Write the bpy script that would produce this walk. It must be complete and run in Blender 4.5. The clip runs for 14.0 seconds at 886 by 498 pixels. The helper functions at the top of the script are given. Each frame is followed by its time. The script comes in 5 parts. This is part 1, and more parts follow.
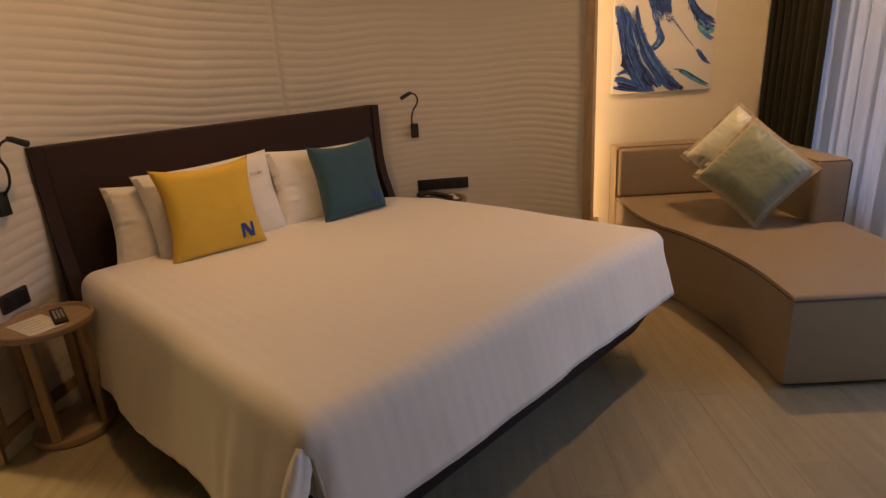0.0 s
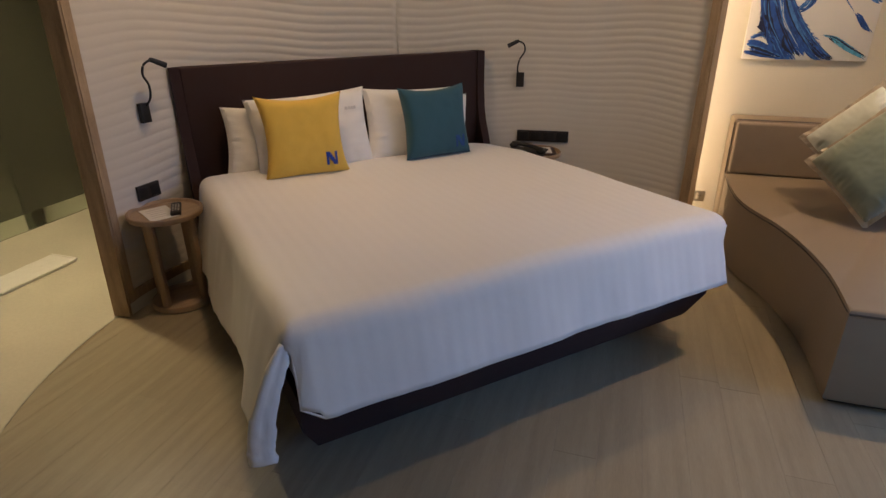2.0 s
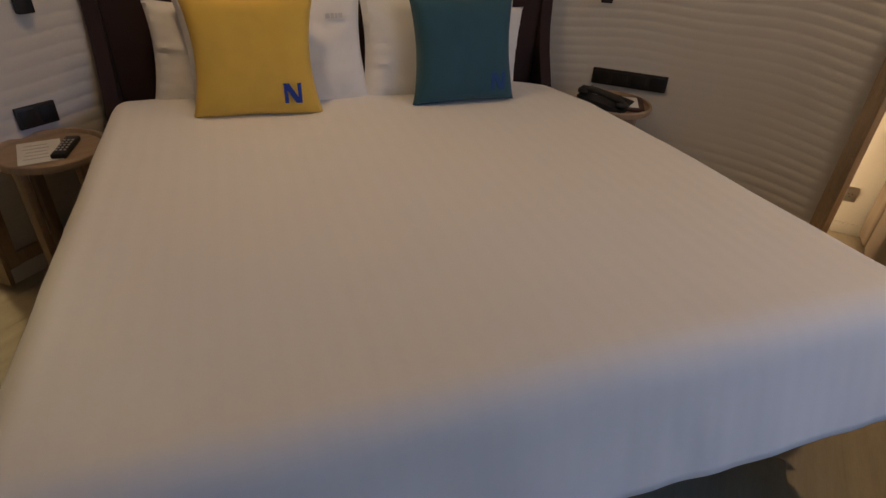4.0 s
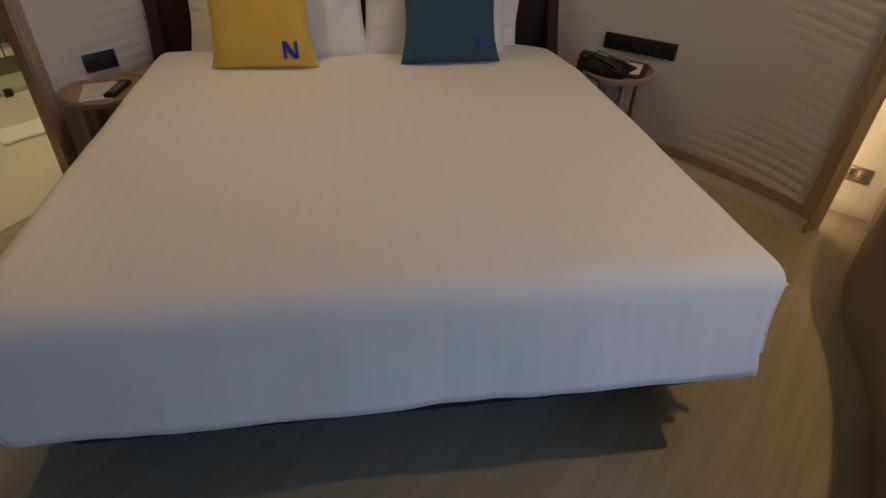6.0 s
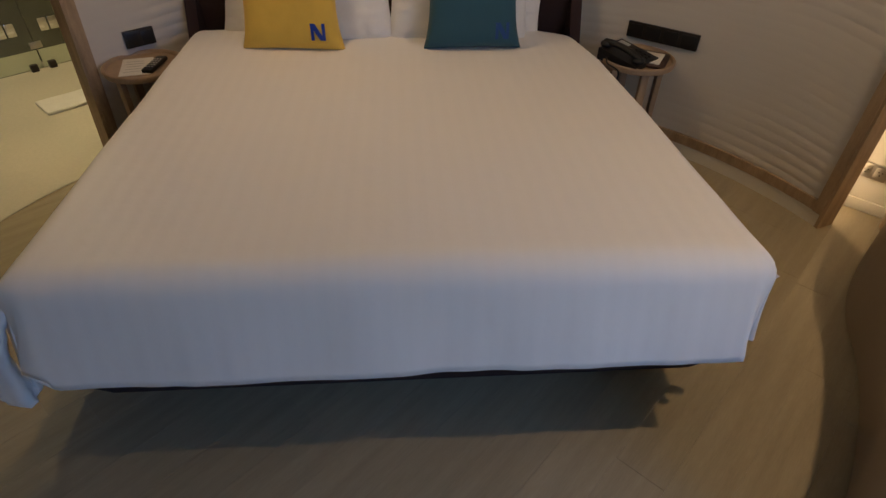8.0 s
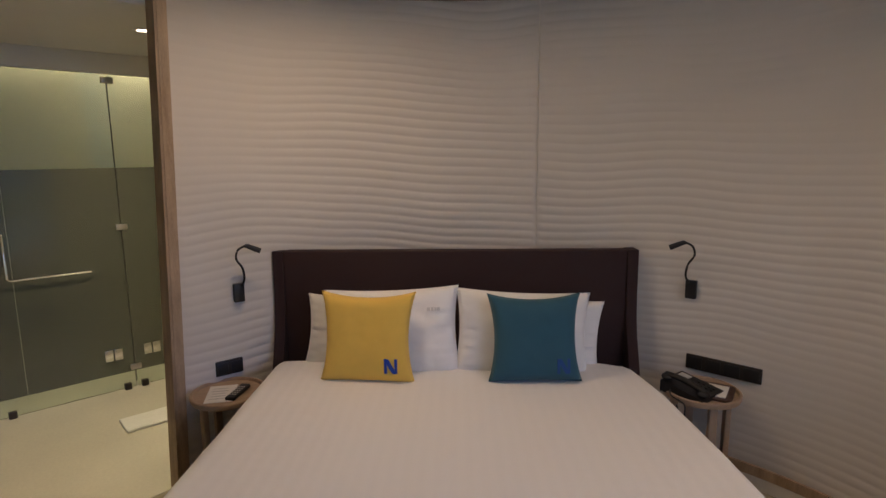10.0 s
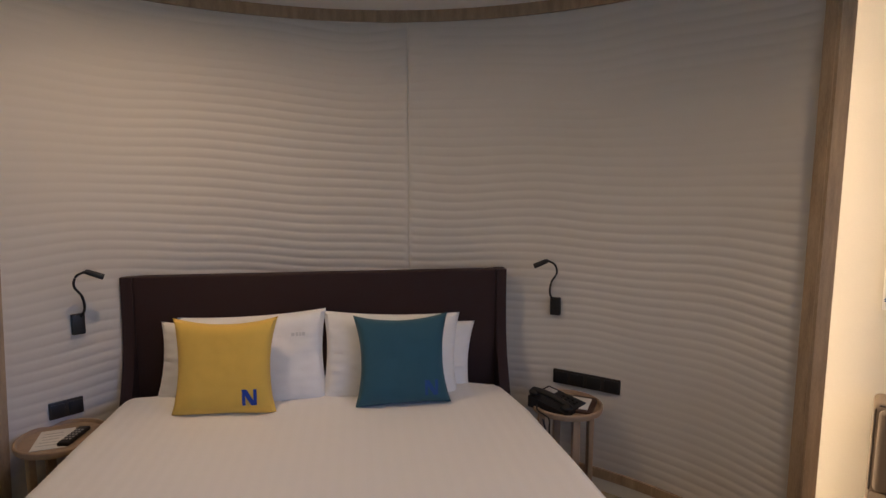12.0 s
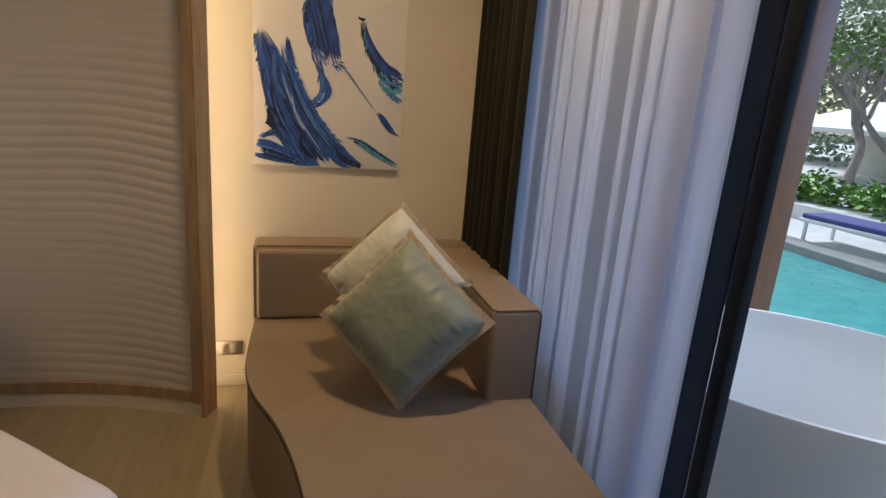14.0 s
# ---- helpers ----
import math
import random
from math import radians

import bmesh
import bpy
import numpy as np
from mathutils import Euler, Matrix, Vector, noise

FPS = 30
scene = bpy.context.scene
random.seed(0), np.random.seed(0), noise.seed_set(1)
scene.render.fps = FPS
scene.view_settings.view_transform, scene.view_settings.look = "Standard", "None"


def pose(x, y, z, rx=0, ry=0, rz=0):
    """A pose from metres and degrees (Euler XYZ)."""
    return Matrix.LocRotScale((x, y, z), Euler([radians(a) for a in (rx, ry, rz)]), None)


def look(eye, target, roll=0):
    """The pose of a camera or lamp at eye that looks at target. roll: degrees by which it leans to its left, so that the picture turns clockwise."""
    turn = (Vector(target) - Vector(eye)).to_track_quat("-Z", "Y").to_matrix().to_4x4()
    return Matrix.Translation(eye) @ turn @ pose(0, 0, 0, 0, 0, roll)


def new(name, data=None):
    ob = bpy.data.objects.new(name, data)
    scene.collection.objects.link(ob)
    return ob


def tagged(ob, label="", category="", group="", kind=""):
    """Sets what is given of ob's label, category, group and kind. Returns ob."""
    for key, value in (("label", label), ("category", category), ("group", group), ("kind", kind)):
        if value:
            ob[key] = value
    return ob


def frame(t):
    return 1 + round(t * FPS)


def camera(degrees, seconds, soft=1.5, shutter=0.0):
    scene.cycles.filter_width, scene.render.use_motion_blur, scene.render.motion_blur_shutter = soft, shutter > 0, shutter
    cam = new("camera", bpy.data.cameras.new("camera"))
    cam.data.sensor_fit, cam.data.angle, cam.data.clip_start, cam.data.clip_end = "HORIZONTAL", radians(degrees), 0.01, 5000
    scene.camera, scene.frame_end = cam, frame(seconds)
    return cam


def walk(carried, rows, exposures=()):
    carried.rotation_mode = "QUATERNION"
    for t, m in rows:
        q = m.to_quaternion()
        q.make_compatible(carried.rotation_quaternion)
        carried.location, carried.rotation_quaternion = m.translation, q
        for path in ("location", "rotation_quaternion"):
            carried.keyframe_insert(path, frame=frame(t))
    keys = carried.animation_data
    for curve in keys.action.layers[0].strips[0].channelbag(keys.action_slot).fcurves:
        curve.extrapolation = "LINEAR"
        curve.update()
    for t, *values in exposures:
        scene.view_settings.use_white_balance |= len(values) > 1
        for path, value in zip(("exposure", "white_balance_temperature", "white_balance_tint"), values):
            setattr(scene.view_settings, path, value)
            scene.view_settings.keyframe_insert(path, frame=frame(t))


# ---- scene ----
cam = camera(76.1, 14.0)
PATH = [
    (0, (-1.422, -2.877, 1.385), (-0.084, -1.532, 0.753), -3.6),
    (0.5, (-1.365, -3.057, 1.446), (-0.231, -1.591, 0.694), -2.1),
    (0.8, (-1.288, -3.126, 1.473), (-0.217, -1.628, 0.692), -1.3),
    (1, (-1.208, -3.216, 1.461), (-0.19, -1.679, 0.686), -0.9),
    (1.5, (-1.156, -3.262, 1.459), (-0.215, -1.682, 0.673), -0.7),
    (2, (-1.145, -3.261, 1.45), (-0.274, -1.652, 0.641), -0.5),
    (2.5, (-1.128, -3.131, 1.428), (-0.337, -1.508, 0.568), 0.4),
    (3, (-1.03, -2.838, 1.457), (-0.299, -1.213, 0.547), 2.4),
    (3.5, (-0.748, -2.649, 1.397), (-0.066, -1.033, 0.436), 2.6),
    (4, (-0.449, -2.44, 1.33), (0.146, -0.869, 0.245), 3.1),
    (4.2, (-0.377, -2.472, 1.328), (0.155, -0.932, 0.168), 3.4),
    (6.3, (0.054, -2.819, 1.457), (0.244, -1.245, 0.238), 0.2),
    (6.5, (0.072, -2.837, 1.457), (0.248, -1.254, 0.248), -0.2),
    (7, (0.081, -2.844, 1.409), (0.245, -1.259, 0.2), -0.0),
    (7.5, (0.068, -2.874, 1.353), (0.206, -1.384, 0.026), 0.7),
    (8, (0.055, -2.863, 1.507), (0.183, -1.326, 0.234), 1.3),
    (8.5, (0.036, -2.872, 1.631), (0.169, -1.051, 0.814), 1.0),
    (9, (0.025, -2.885, 1.621), (0.157, -0.944, 1.157), 0.8),
    (9.2, (0.031, -2.877, 1.649), (0.154, -0.927, 1.224), 0.6),
    (11.3, (-0.021, -2.816, 1.574), (-0.344, -0.855, 1.346), -1.2),
    (11.5, (0.02, -2.8, 1.57), (-0.174, -0.823, 1.345), -0.8),
    (12, (0.172, -2.832, 1.604), (0.472, -0.867, 1.361), 0.1),
    (12.5, (0.189, -2.87, 1.515), (1.127, -1.112, 1.343), 1.9),
    (13, (0.272, -2.895, 1.495), (1.534, -1.349, 1.36), 2.7),
    (13.5, (0.347, -2.894, 1.486), (1.881, -1.629, 1.27), 3.7),
    (13.8, (0.399, -2.903, 1.477), (2.092, -1.882, 1.177), 4.0),
    (14, (0.402, -2.9, 1.433), (2.106, -1.982, 0.928), 4.5),
]
walk(cam, [(t, look(eye, target, roll)) for t, eye, target, roll in PATH],
     exposures=[(0.0, 0.65, 11000, 26), (0.5, 0.80, 9000, 21), (1.0, 0.82, 7700, 16), (1.6, 0.82, 7000, 15), (3.2, 0.66, 7000, 15), (4.2, 0.30, 7200, 14),
                (6.3, 0.38, 7150, 12), (7.5, 0.54, 7150, 12), (8.2, 0.46, 7350, 12), (9.2, 0.58, 6450, 14), (11.3, 0.73, 6250, 17), (12.8, 0.55, 6250, 14), (13.4, 0.53, 6450, 13), (14.0, 0.48, 7500, 13)])

# ---- plan ----
# The bed stands square to x and y, its headboard at y = 0. The room's straight walls are turned against it:
# "along" runs down the painted wall to the window, "deep" runs through that wall.
TURN = -46.3
ALONG = Vector((math.cos(radians(TURN)), math.sin(radians(TURN)), 0))
DEEP = Vector((-ALONG.y, ALONG.x, 0))
ROOM = pose(0, 0, 0, 0, 0, TURN)          # local x = along, local y = deep
CENTRE = Vector((0.0815, -1.583, 0))      # centre of the curved partition
RAD = 1.906
WALL_B = 0.985                            # face of the painted wall
GLASS_A = -2.26                           # shower screen
WIN_A = 3.40                              # window line
CEIL = 2.49
BATH_CEIL = 2.30
A0, A1 = radians(18.8), radians(138.9)    # ends of the partition, at the floor
LEAN = radians(1.05)                      # the bathroom end leans in by this much a metre
SEAM = radians(78.7)


def on_arc(angle, r, z=0.0):
    return Vector((CENTRE.x + r * math.cos(angle), CENTRE.y + r * math.sin(angle), z))


# ---- world and light ----
world = bpy.data.worlds.new("sky")
scene.world = world
world.use_nodes = True
wn = world.node_tree.nodes
sky = wn.new("ShaderNodeTexSky")
sky.sky_type = "NISHITA"
sky.sun_disc = False
sky.sun_elevation = radians(52)
sky.sun_rotation = radians(37)
world.node_tree.links.new(sky.outputs[0], wn["Background"].inputs[0])
wn["Background"].inputs[1].default_value = 0.15


def lamp(name, kind, power, colour, m, size=None, size_y=None, spread=180):
    data = bpy.data.lights.new(name, kind)
    data.energy, data.color = power, colour
    if kind == "AREA":
        data.size, data.spread = size, radians(spread)
        if size_y:
            data.shape, data.size_y = "RECTANGLE", size_y
        else:
            data.shape = "DISK"
    elif kind == "SUN":
        data.angle = radians(size)
    ob = new(name, data)
    ob.matrix_world = m
    return ob


WARM = (1.0, 0.72, 0.44)
lamp("sun", "SUN", 3.4, (0.64, 0.82, 1.0), look(ROOM @ Vector((3, 20, 26)), (0, 0, 0)), size=14)
lamp("terrace_daylight", "AREA", 72, (0.18, 0.39, 1.0),
     look(ROOM @ Vector((7.6, -1.7, 2.9)), ROOM @ Vector((2.6, -1.0, 0.4))), 3.0, 1.6)
lamp("cove_led", "AREA", 2.1, (1.0, 0.76, 0.50), look(on_arc(A0 + 0.05, 2.03, 1.24), on_arc(radians(10.0), 2.25, 1.24)), 0.03, 2.36)
for x, power in ((-0.48, 5.6), (0.62, 0.7)):
    lamp("downlight_bed", "AREA", power, WARM, look((x, -0.72, 2.47), (x, -0.72, 0)), 0.10, spread=172)
lamp("downlight_sofa", "AREA", 8.0, WARM, look(ROOM @ Vector((2.80, -0.12, 2.47)), ROOM @ Vector((2.80, -0.05, 0))), 0.10, spread=150)
lamp("downlight_bath", "AREA", 7, (1.0, 0.84, 0.52), look(ROOM @ Vector((-1.35, -1.0, 2.28)), ROOM @ Vector((-1.35, -1.0, 0))), 0.10, spread=120)
lamp("shower_led", "AREA", 5.5, (1.0, 0.86, 0.58), look(ROOM @ Vector((-3.09, -0.6, 2.40)), ROOM @ Vector((-3.22, -0.6, 2.05))), 0.05, 2.8)

# ---- materials ----


def node_mat(name):
    m = bpy.data.materials.new(name)
    m.use_nodes = True
    nt = m.node_tree
    return m, nt, nt.nodes["Principled BSDF"]


def surface(name, colour, rough=0.6, metal=0.0, scale=8.0, vary=0.12, grain=180.0, bump=0.15, stretch=(1, 1, 1),
            coarse=0.0, sheen=0.0, coat=0.0, piece=0.0, tint=None, depth=0.002):
    """A surface with variation at two scales and fine relief, in object space at real size."""
    m, nt, b = node_mat(name)
    N, L = nt.nodes, nt.links
    tc = N.new("ShaderNodeTexCoord")
    mp = N.new("ShaderNodeMapping")
    mp.inputs["Scale"].default_value = stretch
    L.new(tc.outputs["Object"], mp.inputs["Vector"])
    big = N.new("ShaderNodeTexNoise")
    big.inputs["Scale"].default_value, big.inputs["Detail"].default_value = scale, 5
    fine = N.new("ShaderNodeTexNoise")
    fine.inputs["Scale"].default_value, fine.inputs["Detail"].default_value = grain, 3
    for t in (big, fine):
        L.new(mp.outputs[0], t.inputs["Vector"])
    mixf = N.new("ShaderNodeMix")
    mixf.inputs[0].default_value = 0.35
    L.new(big.outputs["Fac"], mixf.inputs[2])
    L.new(fine.outputs["Fac"], mixf.inputs[3])
    ramp = N.new("ShaderNodeValToRGB")
    lo = [c * (1 - vary) for c in colour]
    hi = [min(1, c * (1 + vary)) for c in (tint or colour)]
    ramp.color_ramp.elements[0].position, ramp.color_ramp.elements[1].position = 0.3, 0.7
    ramp.color_ramp.elements[0].color, ramp.color_ramp.elements[1].color = (*lo, 1), (*hi, 1)
    L.new(mixf.outputs[0], ramp.inputs[0])
    col = ramp.outputs[0]
    if piece:
        info = N.new("ShaderNodeObjectInfo")
        hsv = N.new("ShaderNodeHueSaturation")
        mul = N.new("ShaderNodeMath")
        mul.operation = "MULTIPLY_ADD"
        mul.inputs[1].default_value, mul.inputs[2].default_value = piece, 1 - piece / 2
        L.new(info.outputs["Random"], mul.inputs[0])
        L.new(mul.outputs[0], hsv.inputs["Value"])
        L.new(col, hsv.inputs["Color"])
        col = hsv.outputs[0]
    L.new(col, b.inputs["Base Color"])
    rr = N.new("ShaderNodeMath")
    rr.operation = "MULTIPLY_ADD"
    rr.inputs[1].default_value, rr.inputs[2].default_value = 0.2, rough - 0.1
    L.new(big.outputs["Fac"], rr.inputs[0])
    L.new(rr.outputs[0], b.inputs["Roughness"])
    b.inputs["Metallic"].default_value = metal
    b.inputs["Sheen Weight"].default_value = sheen
    b.inputs["Coat Weight"].default_value = coat
    if bump:
        bp = N.new("ShaderNodeBump")
        bp.inputs["Strength"].default_value, bp.inputs["Distance"].default_value = bump, depth
        L.new(fine.outputs["Fac"], bp.inputs["Height"])
        last = bp
        if coarse:
            b2 = N.new("ShaderNodeBump")
            b2.inputs["Strength"].default_value, b2.inputs["Distance"].default_value = coarse, 0.02
            L.new(big.outputs["Fac"], b2.inputs["Height"])
            L.new(bp.outputs[0], b2.inputs["Normal"])
            last = b2
        L.new(last.outputs[0], b.inputs["Normal"])
    return m


def striped_linen(name, colour, axis):
    """White sateen with woven stripes, 25 mm apart."""
    m, nt, b = node_mat(name)
    N, L = nt.nodes, nt.links
    tc = N.new("ShaderNodeTexCoord")
    wv = N.new("ShaderNodeTexWave")
    wv.bands_direction, wv.wave_profile = axis, "SIN"
    wv.inputs["Scale"].default_value = 6.2
    L.new(tc.outputs["Object"], wv.inputs["Vector"])
    ramp = N.new("ShaderNodeValToRGB")
    ramp.color_ramp.elements[0].position, ramp.color_ramp.elements[1].position = 0.45, 0.55
    ramp.color_ramp.elements[0].color = (*[c * 0.994 for c in colour], 1)
    ramp.color_ramp.elements[1].color = (*colour, 1)
    L.new(wv.outputs["Fac"], ramp.inputs[0])
    L.new(ramp.outputs[0], b.inputs["Base Color"])
    rr = N.new("ShaderNodeMapRange")
    rr.inputs["To Min"].default_value, rr.inputs["To Max"].default_value = 0.70, 0.58
    L.new(wv.outputs["Fac"], rr.inputs["Value"])
    L.new(rr.outputs[0], b.inputs["Roughness"])
    weave = N.new("ShaderNodeTexNoise")
    weave.inputs["Scale"].default_value = 500
    soft = N.new("ShaderNodeTexNoise")
    soft.inputs["Scale"].default_value, soft.inputs["Detail"].default_value = 7, 4
    for t in (weave, soft):
        L.new(tc.outputs["Object"], t.inputs["Vector"])
    b1, b2, b3 = N.new("ShaderNodeBump"), N.new("ShaderNodeBump"), N.new("ShaderNodeBump")
    b3.inputs["Strength"].default_value, b3.inputs["Distance"].default_value = 0.16, 0.002
    L.new(wv.outputs["Fac"], b3.inputs["Height"])
    L.new(b3.outputs[0], b1.inputs["Normal"])
    b1.inputs["Strength"].default_value, b1.inputs["Distance"].default_value = 0.12, 0.001
    b2.inputs["Strength"].default_value, b2.inputs["Distance"].default_value = 0.25, 0.012
    L.new(weave.outputs["Fac"], b1.inputs["Height"])
    L.new(soft.outputs["Fac"], b2.inputs["Height"])
    L.new(b1.outputs[0], b2.inputs["Normal"])
    L.new(b2.outputs[0], b.inputs["Normal"])
    b.inputs["Sheen Weight"].default_value = 0.15
    return m


def pane_mat(name, tint, gloss=1.0, milk=0.0, milk_col=(0.6, 0.66, 0.55)):
    """Sheet glass: clear, or partly milky, with a mirror's gloss by Fresnel."""
    m, nt, b = node_mat(name)
    N, L = nt.nodes, nt.links
    N.remove(b)
    tr = N.new("ShaderNodeBsdfTransparent")
    tr.inputs[0].default_value = (*tint, 1)
    gl = N.new("ShaderNodeBsdfGlossy")
    gl.inputs["Roughness"].default_value = 0.02 if milk == 0 else 0.12
    fr = N.new("ShaderNodeFresnel")
    fr.inputs["IOR"].default_value = 1.5
    base = tr.outputs[0]
    if milk:
        df = N.new("ShaderNodeBsdfTranslucent")
        df.inputs[0].default_value = (*milk_col, 1)
        d2 = N.new("ShaderNodeBsdfDiffuse")
        d2.inputs[0].default_value = (*milk_col, 1)
        mm = N.new("ShaderNodeMixShader")
        mm.inputs[0].default_value = 0.5
        L.new(df.outputs[0], mm.inputs[1])
        L.new(d2.outputs[0], mm.inputs[2])
        mk = N.new("ShaderNodeMixShader")
        mk.inputs[0].default_value = milk
        L.new(tr.outputs[0], mk.inputs[1])
        L.new(mm.outputs[0], mk.inputs[2])
        base = mk.outputs[0]
    mul = N.new("ShaderNodeMath")
    mul.operation = "MULTIPLY"
    mul.inputs[1].default_value = gloss
    L.new(fr.outputs[0], mul.inputs[0])
    mx = N.new("ShaderNodeMixShader")
    L.new(mul.outputs[0], mx.inputs[0])
    L.new(base, mx.inputs[1])
    L.new(gl.outputs[0], mx.inputs[2])
    L.new(mx.outputs[0], N["Material Output"].inputs[0])
    return m


def sheer_mat(name, colour, clear):
    m, nt, b = node_mat(name)
    N, L = nt.nodes, nt.links
    N.remove(b)
    tr, tl, df = N.new("ShaderNodeBsdfTransparent"), N.new("ShaderNodeBsdfTranslucent"), N.new("ShaderNodeBsdfDiffuse")
    for s in (tl, df):
        s.inputs[0].default_value = (*colour, 1)
    m1, m2 = N.new("ShaderNodeMixShader"), N.new("ShaderNodeMixShader")
    m1.inputs[0].default_value = 0.38
    L.new(tl.outputs[0], m1.inputs[1])
    L.new(df.outputs[0], m1.inputs[2])
    tc, nz, rg = N.new("ShaderNodeTexCoord"), N.new("ShaderNodeTexNoise"), N.new("ShaderNodeMapRange")
    nz.inputs["Scale"].default_value = 900
    L.new(tc.outputs["Object"], nz.inputs["Vector"])
    rg.inputs["To Min"].default_value, rg.inputs["To Max"].default_value = 1 - clear - 0.05, 1 - clear + 0.05
    L.new(nz.outputs["Fac"], rg.inputs["Value"])
    L.new(rg.outputs[0], m2.inputs[0])
    L.new(tr.outputs[0], m2.inputs[1])
    L.new(m1.outputs[0], m2.inputs[2])
    L.new(m2.outputs[0], N["Material Output"].inputs[0])
    return m


def glow_mat(name, colour, strength):
    m, nt, b = node_mat(name)
    b.inputs["Base Color"].default_value = (*colour, 1)
    b.inputs["Emission Color"].default_value = (*colour, 1)
    b.inputs["Emission Strength"].default_value = strength
    return m


M_PANEL = surface("wave_panel", (0.62, 0.575, 0.51), 0.75, scale=2.5, vary=0.03, grain=260, bump=0.12)
M_PLASTER = surface("cream_plaster", (0.68, 0.64, 0.55), 0.85, scale=3, vary=0.04, grain=300, bump=0.2)
M_CEIL = surface("ceiling_paint", (0.74, 0.72, 0.68), 0.9, scale=2, vary=0.03, grain=250, bump=0.15)
M_OAK = surface("pale_oak", (0.29, 0.197, 0.116), 0.5, scale=5, vary=0.2, grain=60, bump=0.25, stretch=(6, 6, 0.8), tint=(0.40, 0.285, 0.175))
M_TABLE = surface("washed_oak", (0.34, 0.24, 0.16), 0.55, scale=6, vary=0.22, grain=70, bump=0.25, stretch=(1, 7, 1))
M_PLANK = surface("plank_tile", (0.335, 0.285, 0.197), 0.36, scale=3, vary=0.16, grain=34, bump=0.05, stretch=(9, 0.7, 1), piece=0.09)
M_GROUT = surface("grout", (0.312, 0.265, 0.184), 0.9, scale=10, vary=0.1)
M_STONE = surface("bath_stone", (0.56, 0.52, 0.42), 0.45, scale=2.2, vary=0.1, grain=60, bump=0.06)
M_LINEN = striped_linen("striped_linen", (0.80, 0.78, 0.76), "X")
M_COTTON = surface("white_cotton", (0.80, 0.78, 0.75), 0.8, scale=5, vary=0.03, grain=500, bump=0.15, coarse=0.3, sheen=0.2)
M_BROWN = surface("brown_upholstery", (0.027, 0.0105, 0.0100), 0.85, scale=14, vary=0.15, grain=600, bump=0.35, sheen=0.0, depth=0.001)
M_YELLOW = surface("yellow_cloth", (0.74, 0.475, 0.085), 0.85, scale=10, vary=0.06, grain=700, bump=0.4, sheen=0.1, depth=0.001)
M_TEAL = surface("teal_cloth", (0.020, 0.088, 0.125), 0.85, scale=10, vary=0.08, grain=700, bump=0.4, sheen=0.1, depth=0.001)
M_MARK = surface("blue_print", (0.010, 0.045, 0.30), 0.7, scale=20, vary=0.1)
M_MARK2 = surface("dark_blue_print", (0.008, 0.06, 0.22), 0.7, scale=20, vary=0.1)
M_GREY = surface("grey_print", (0.45, 0.44, 0.43), 0.8)
M_FAINT = surface("faint_print", (0.60, 0.59, 0.58), 0.8)
M_SOFA = surface("taupe_leather", (0.265, 0.206, 0.15), 0.55, scale=9, vary=0.07, grain=420, bump=0.3, depth=0.001)
M_PIPING = surface("dark_piping", (0.06, 0.045, 0.035), 0.5, scale=20)
M_SATIN = surface("sage_satin", (0.20, 0.24, 0.19), 0.42, scale=5, vary=0.06, grain=300, bump=0.12, coarse=0.08, sheen=0.3)
M_SATIN2 = surface("pale_satin", (0.50, 0.53, 0.47), 0.42, scale=5, vary=0.06, grain=300, bump=0.12, coarse=0.08, sheen=0.3)
M_FLANGE = surface("beige_satin", (0.46, 0.39, 0.30), 0.42, scale=20, vary=0.15, grain=300, bump=0.2, coarse=0.5)
M_BLACK = surface("black_plastic", (0.007, 0.0065, 0.0065), 0.5, scale=20, vary=0.2, bump=0.1)
M_PLATE = surface("dark_plate", (0.030, 0.024, 0.021), 0.42, metal=0.3, scale=14, vary=0.15, grain=300, bump=0.1)
M_CHROME = surface("chrome", (0.75, 0.74, 0.72), 0.14, metal=1.0, scale=20, vary=0.05, bump=0.02)
M_STEEL = surface("brushed_steel", (0.50, 0.47, 0.42), 0.34, metal=1.0, scale=20, vary=0.1, bump=0.1)
M_PAPER = surface("paper", (0.72, 0.70, 0.66), 0.8, scale=12, vary=0.05)
M_LEATHER = surface("brown_leather", (0.06, 0.03, 0.02), 0.45, scale=30, vary=0.2, grain=400, bump=0.3)
M_TOWEL = surface("towelling", (0.78, 0.76, 0.70), 0.95, scale=30, vary=0.05, grain=320, bump=0.9, sheen=0.3, depth=0.004)
M_GREEN_CURT = surface("olive_drape", (0.017, 0.017, 0.013), 0.9, scale=6, vary=0.12, grain=500, bump=0.3, sheen=0.05)
M_GREEN_CURT.node_tree.nodes["Principled BSDF"].inputs["Specular IOR Level"].default_value = 0.12
# White voile; the blue of the daylight is tinted into its colour.
M_SHEER = sheer_mat("sheer_voile", (0.82, 0.88, 0.98), 0.60)
M_DARKFRAME = surface("dark_window_frame", (0.008, 0.011, 0.020), 0.6, scale=12, vary=0.2, bump=0.0)
M_DARKFRAME.node_tree.nodes["Principled BSDF"].inputs["Specular IOR Level"].default_value = 0.2
M_TEAK = surface("teak_jamb", (0.25, 0.10, 0.05), 0.5, scale=6, vary=0.2, grain=60, bump=0.2, stretch=(6, 6, 0.7))
M_CANVAS = surface("canvas", (0.74, 0.72, 0.69), 0.85, scale=5, vary=0.03, grain=500, bump=0.3)
M_BLUE = surface("deep_blue_paint", (0.009, 0.032, 0.18), 0.55, scale=9, vary=0.5, grain=90, bump=0.6, stretch=(4, 1, 1.6), tint=(0.016, 0.085, 0.34))
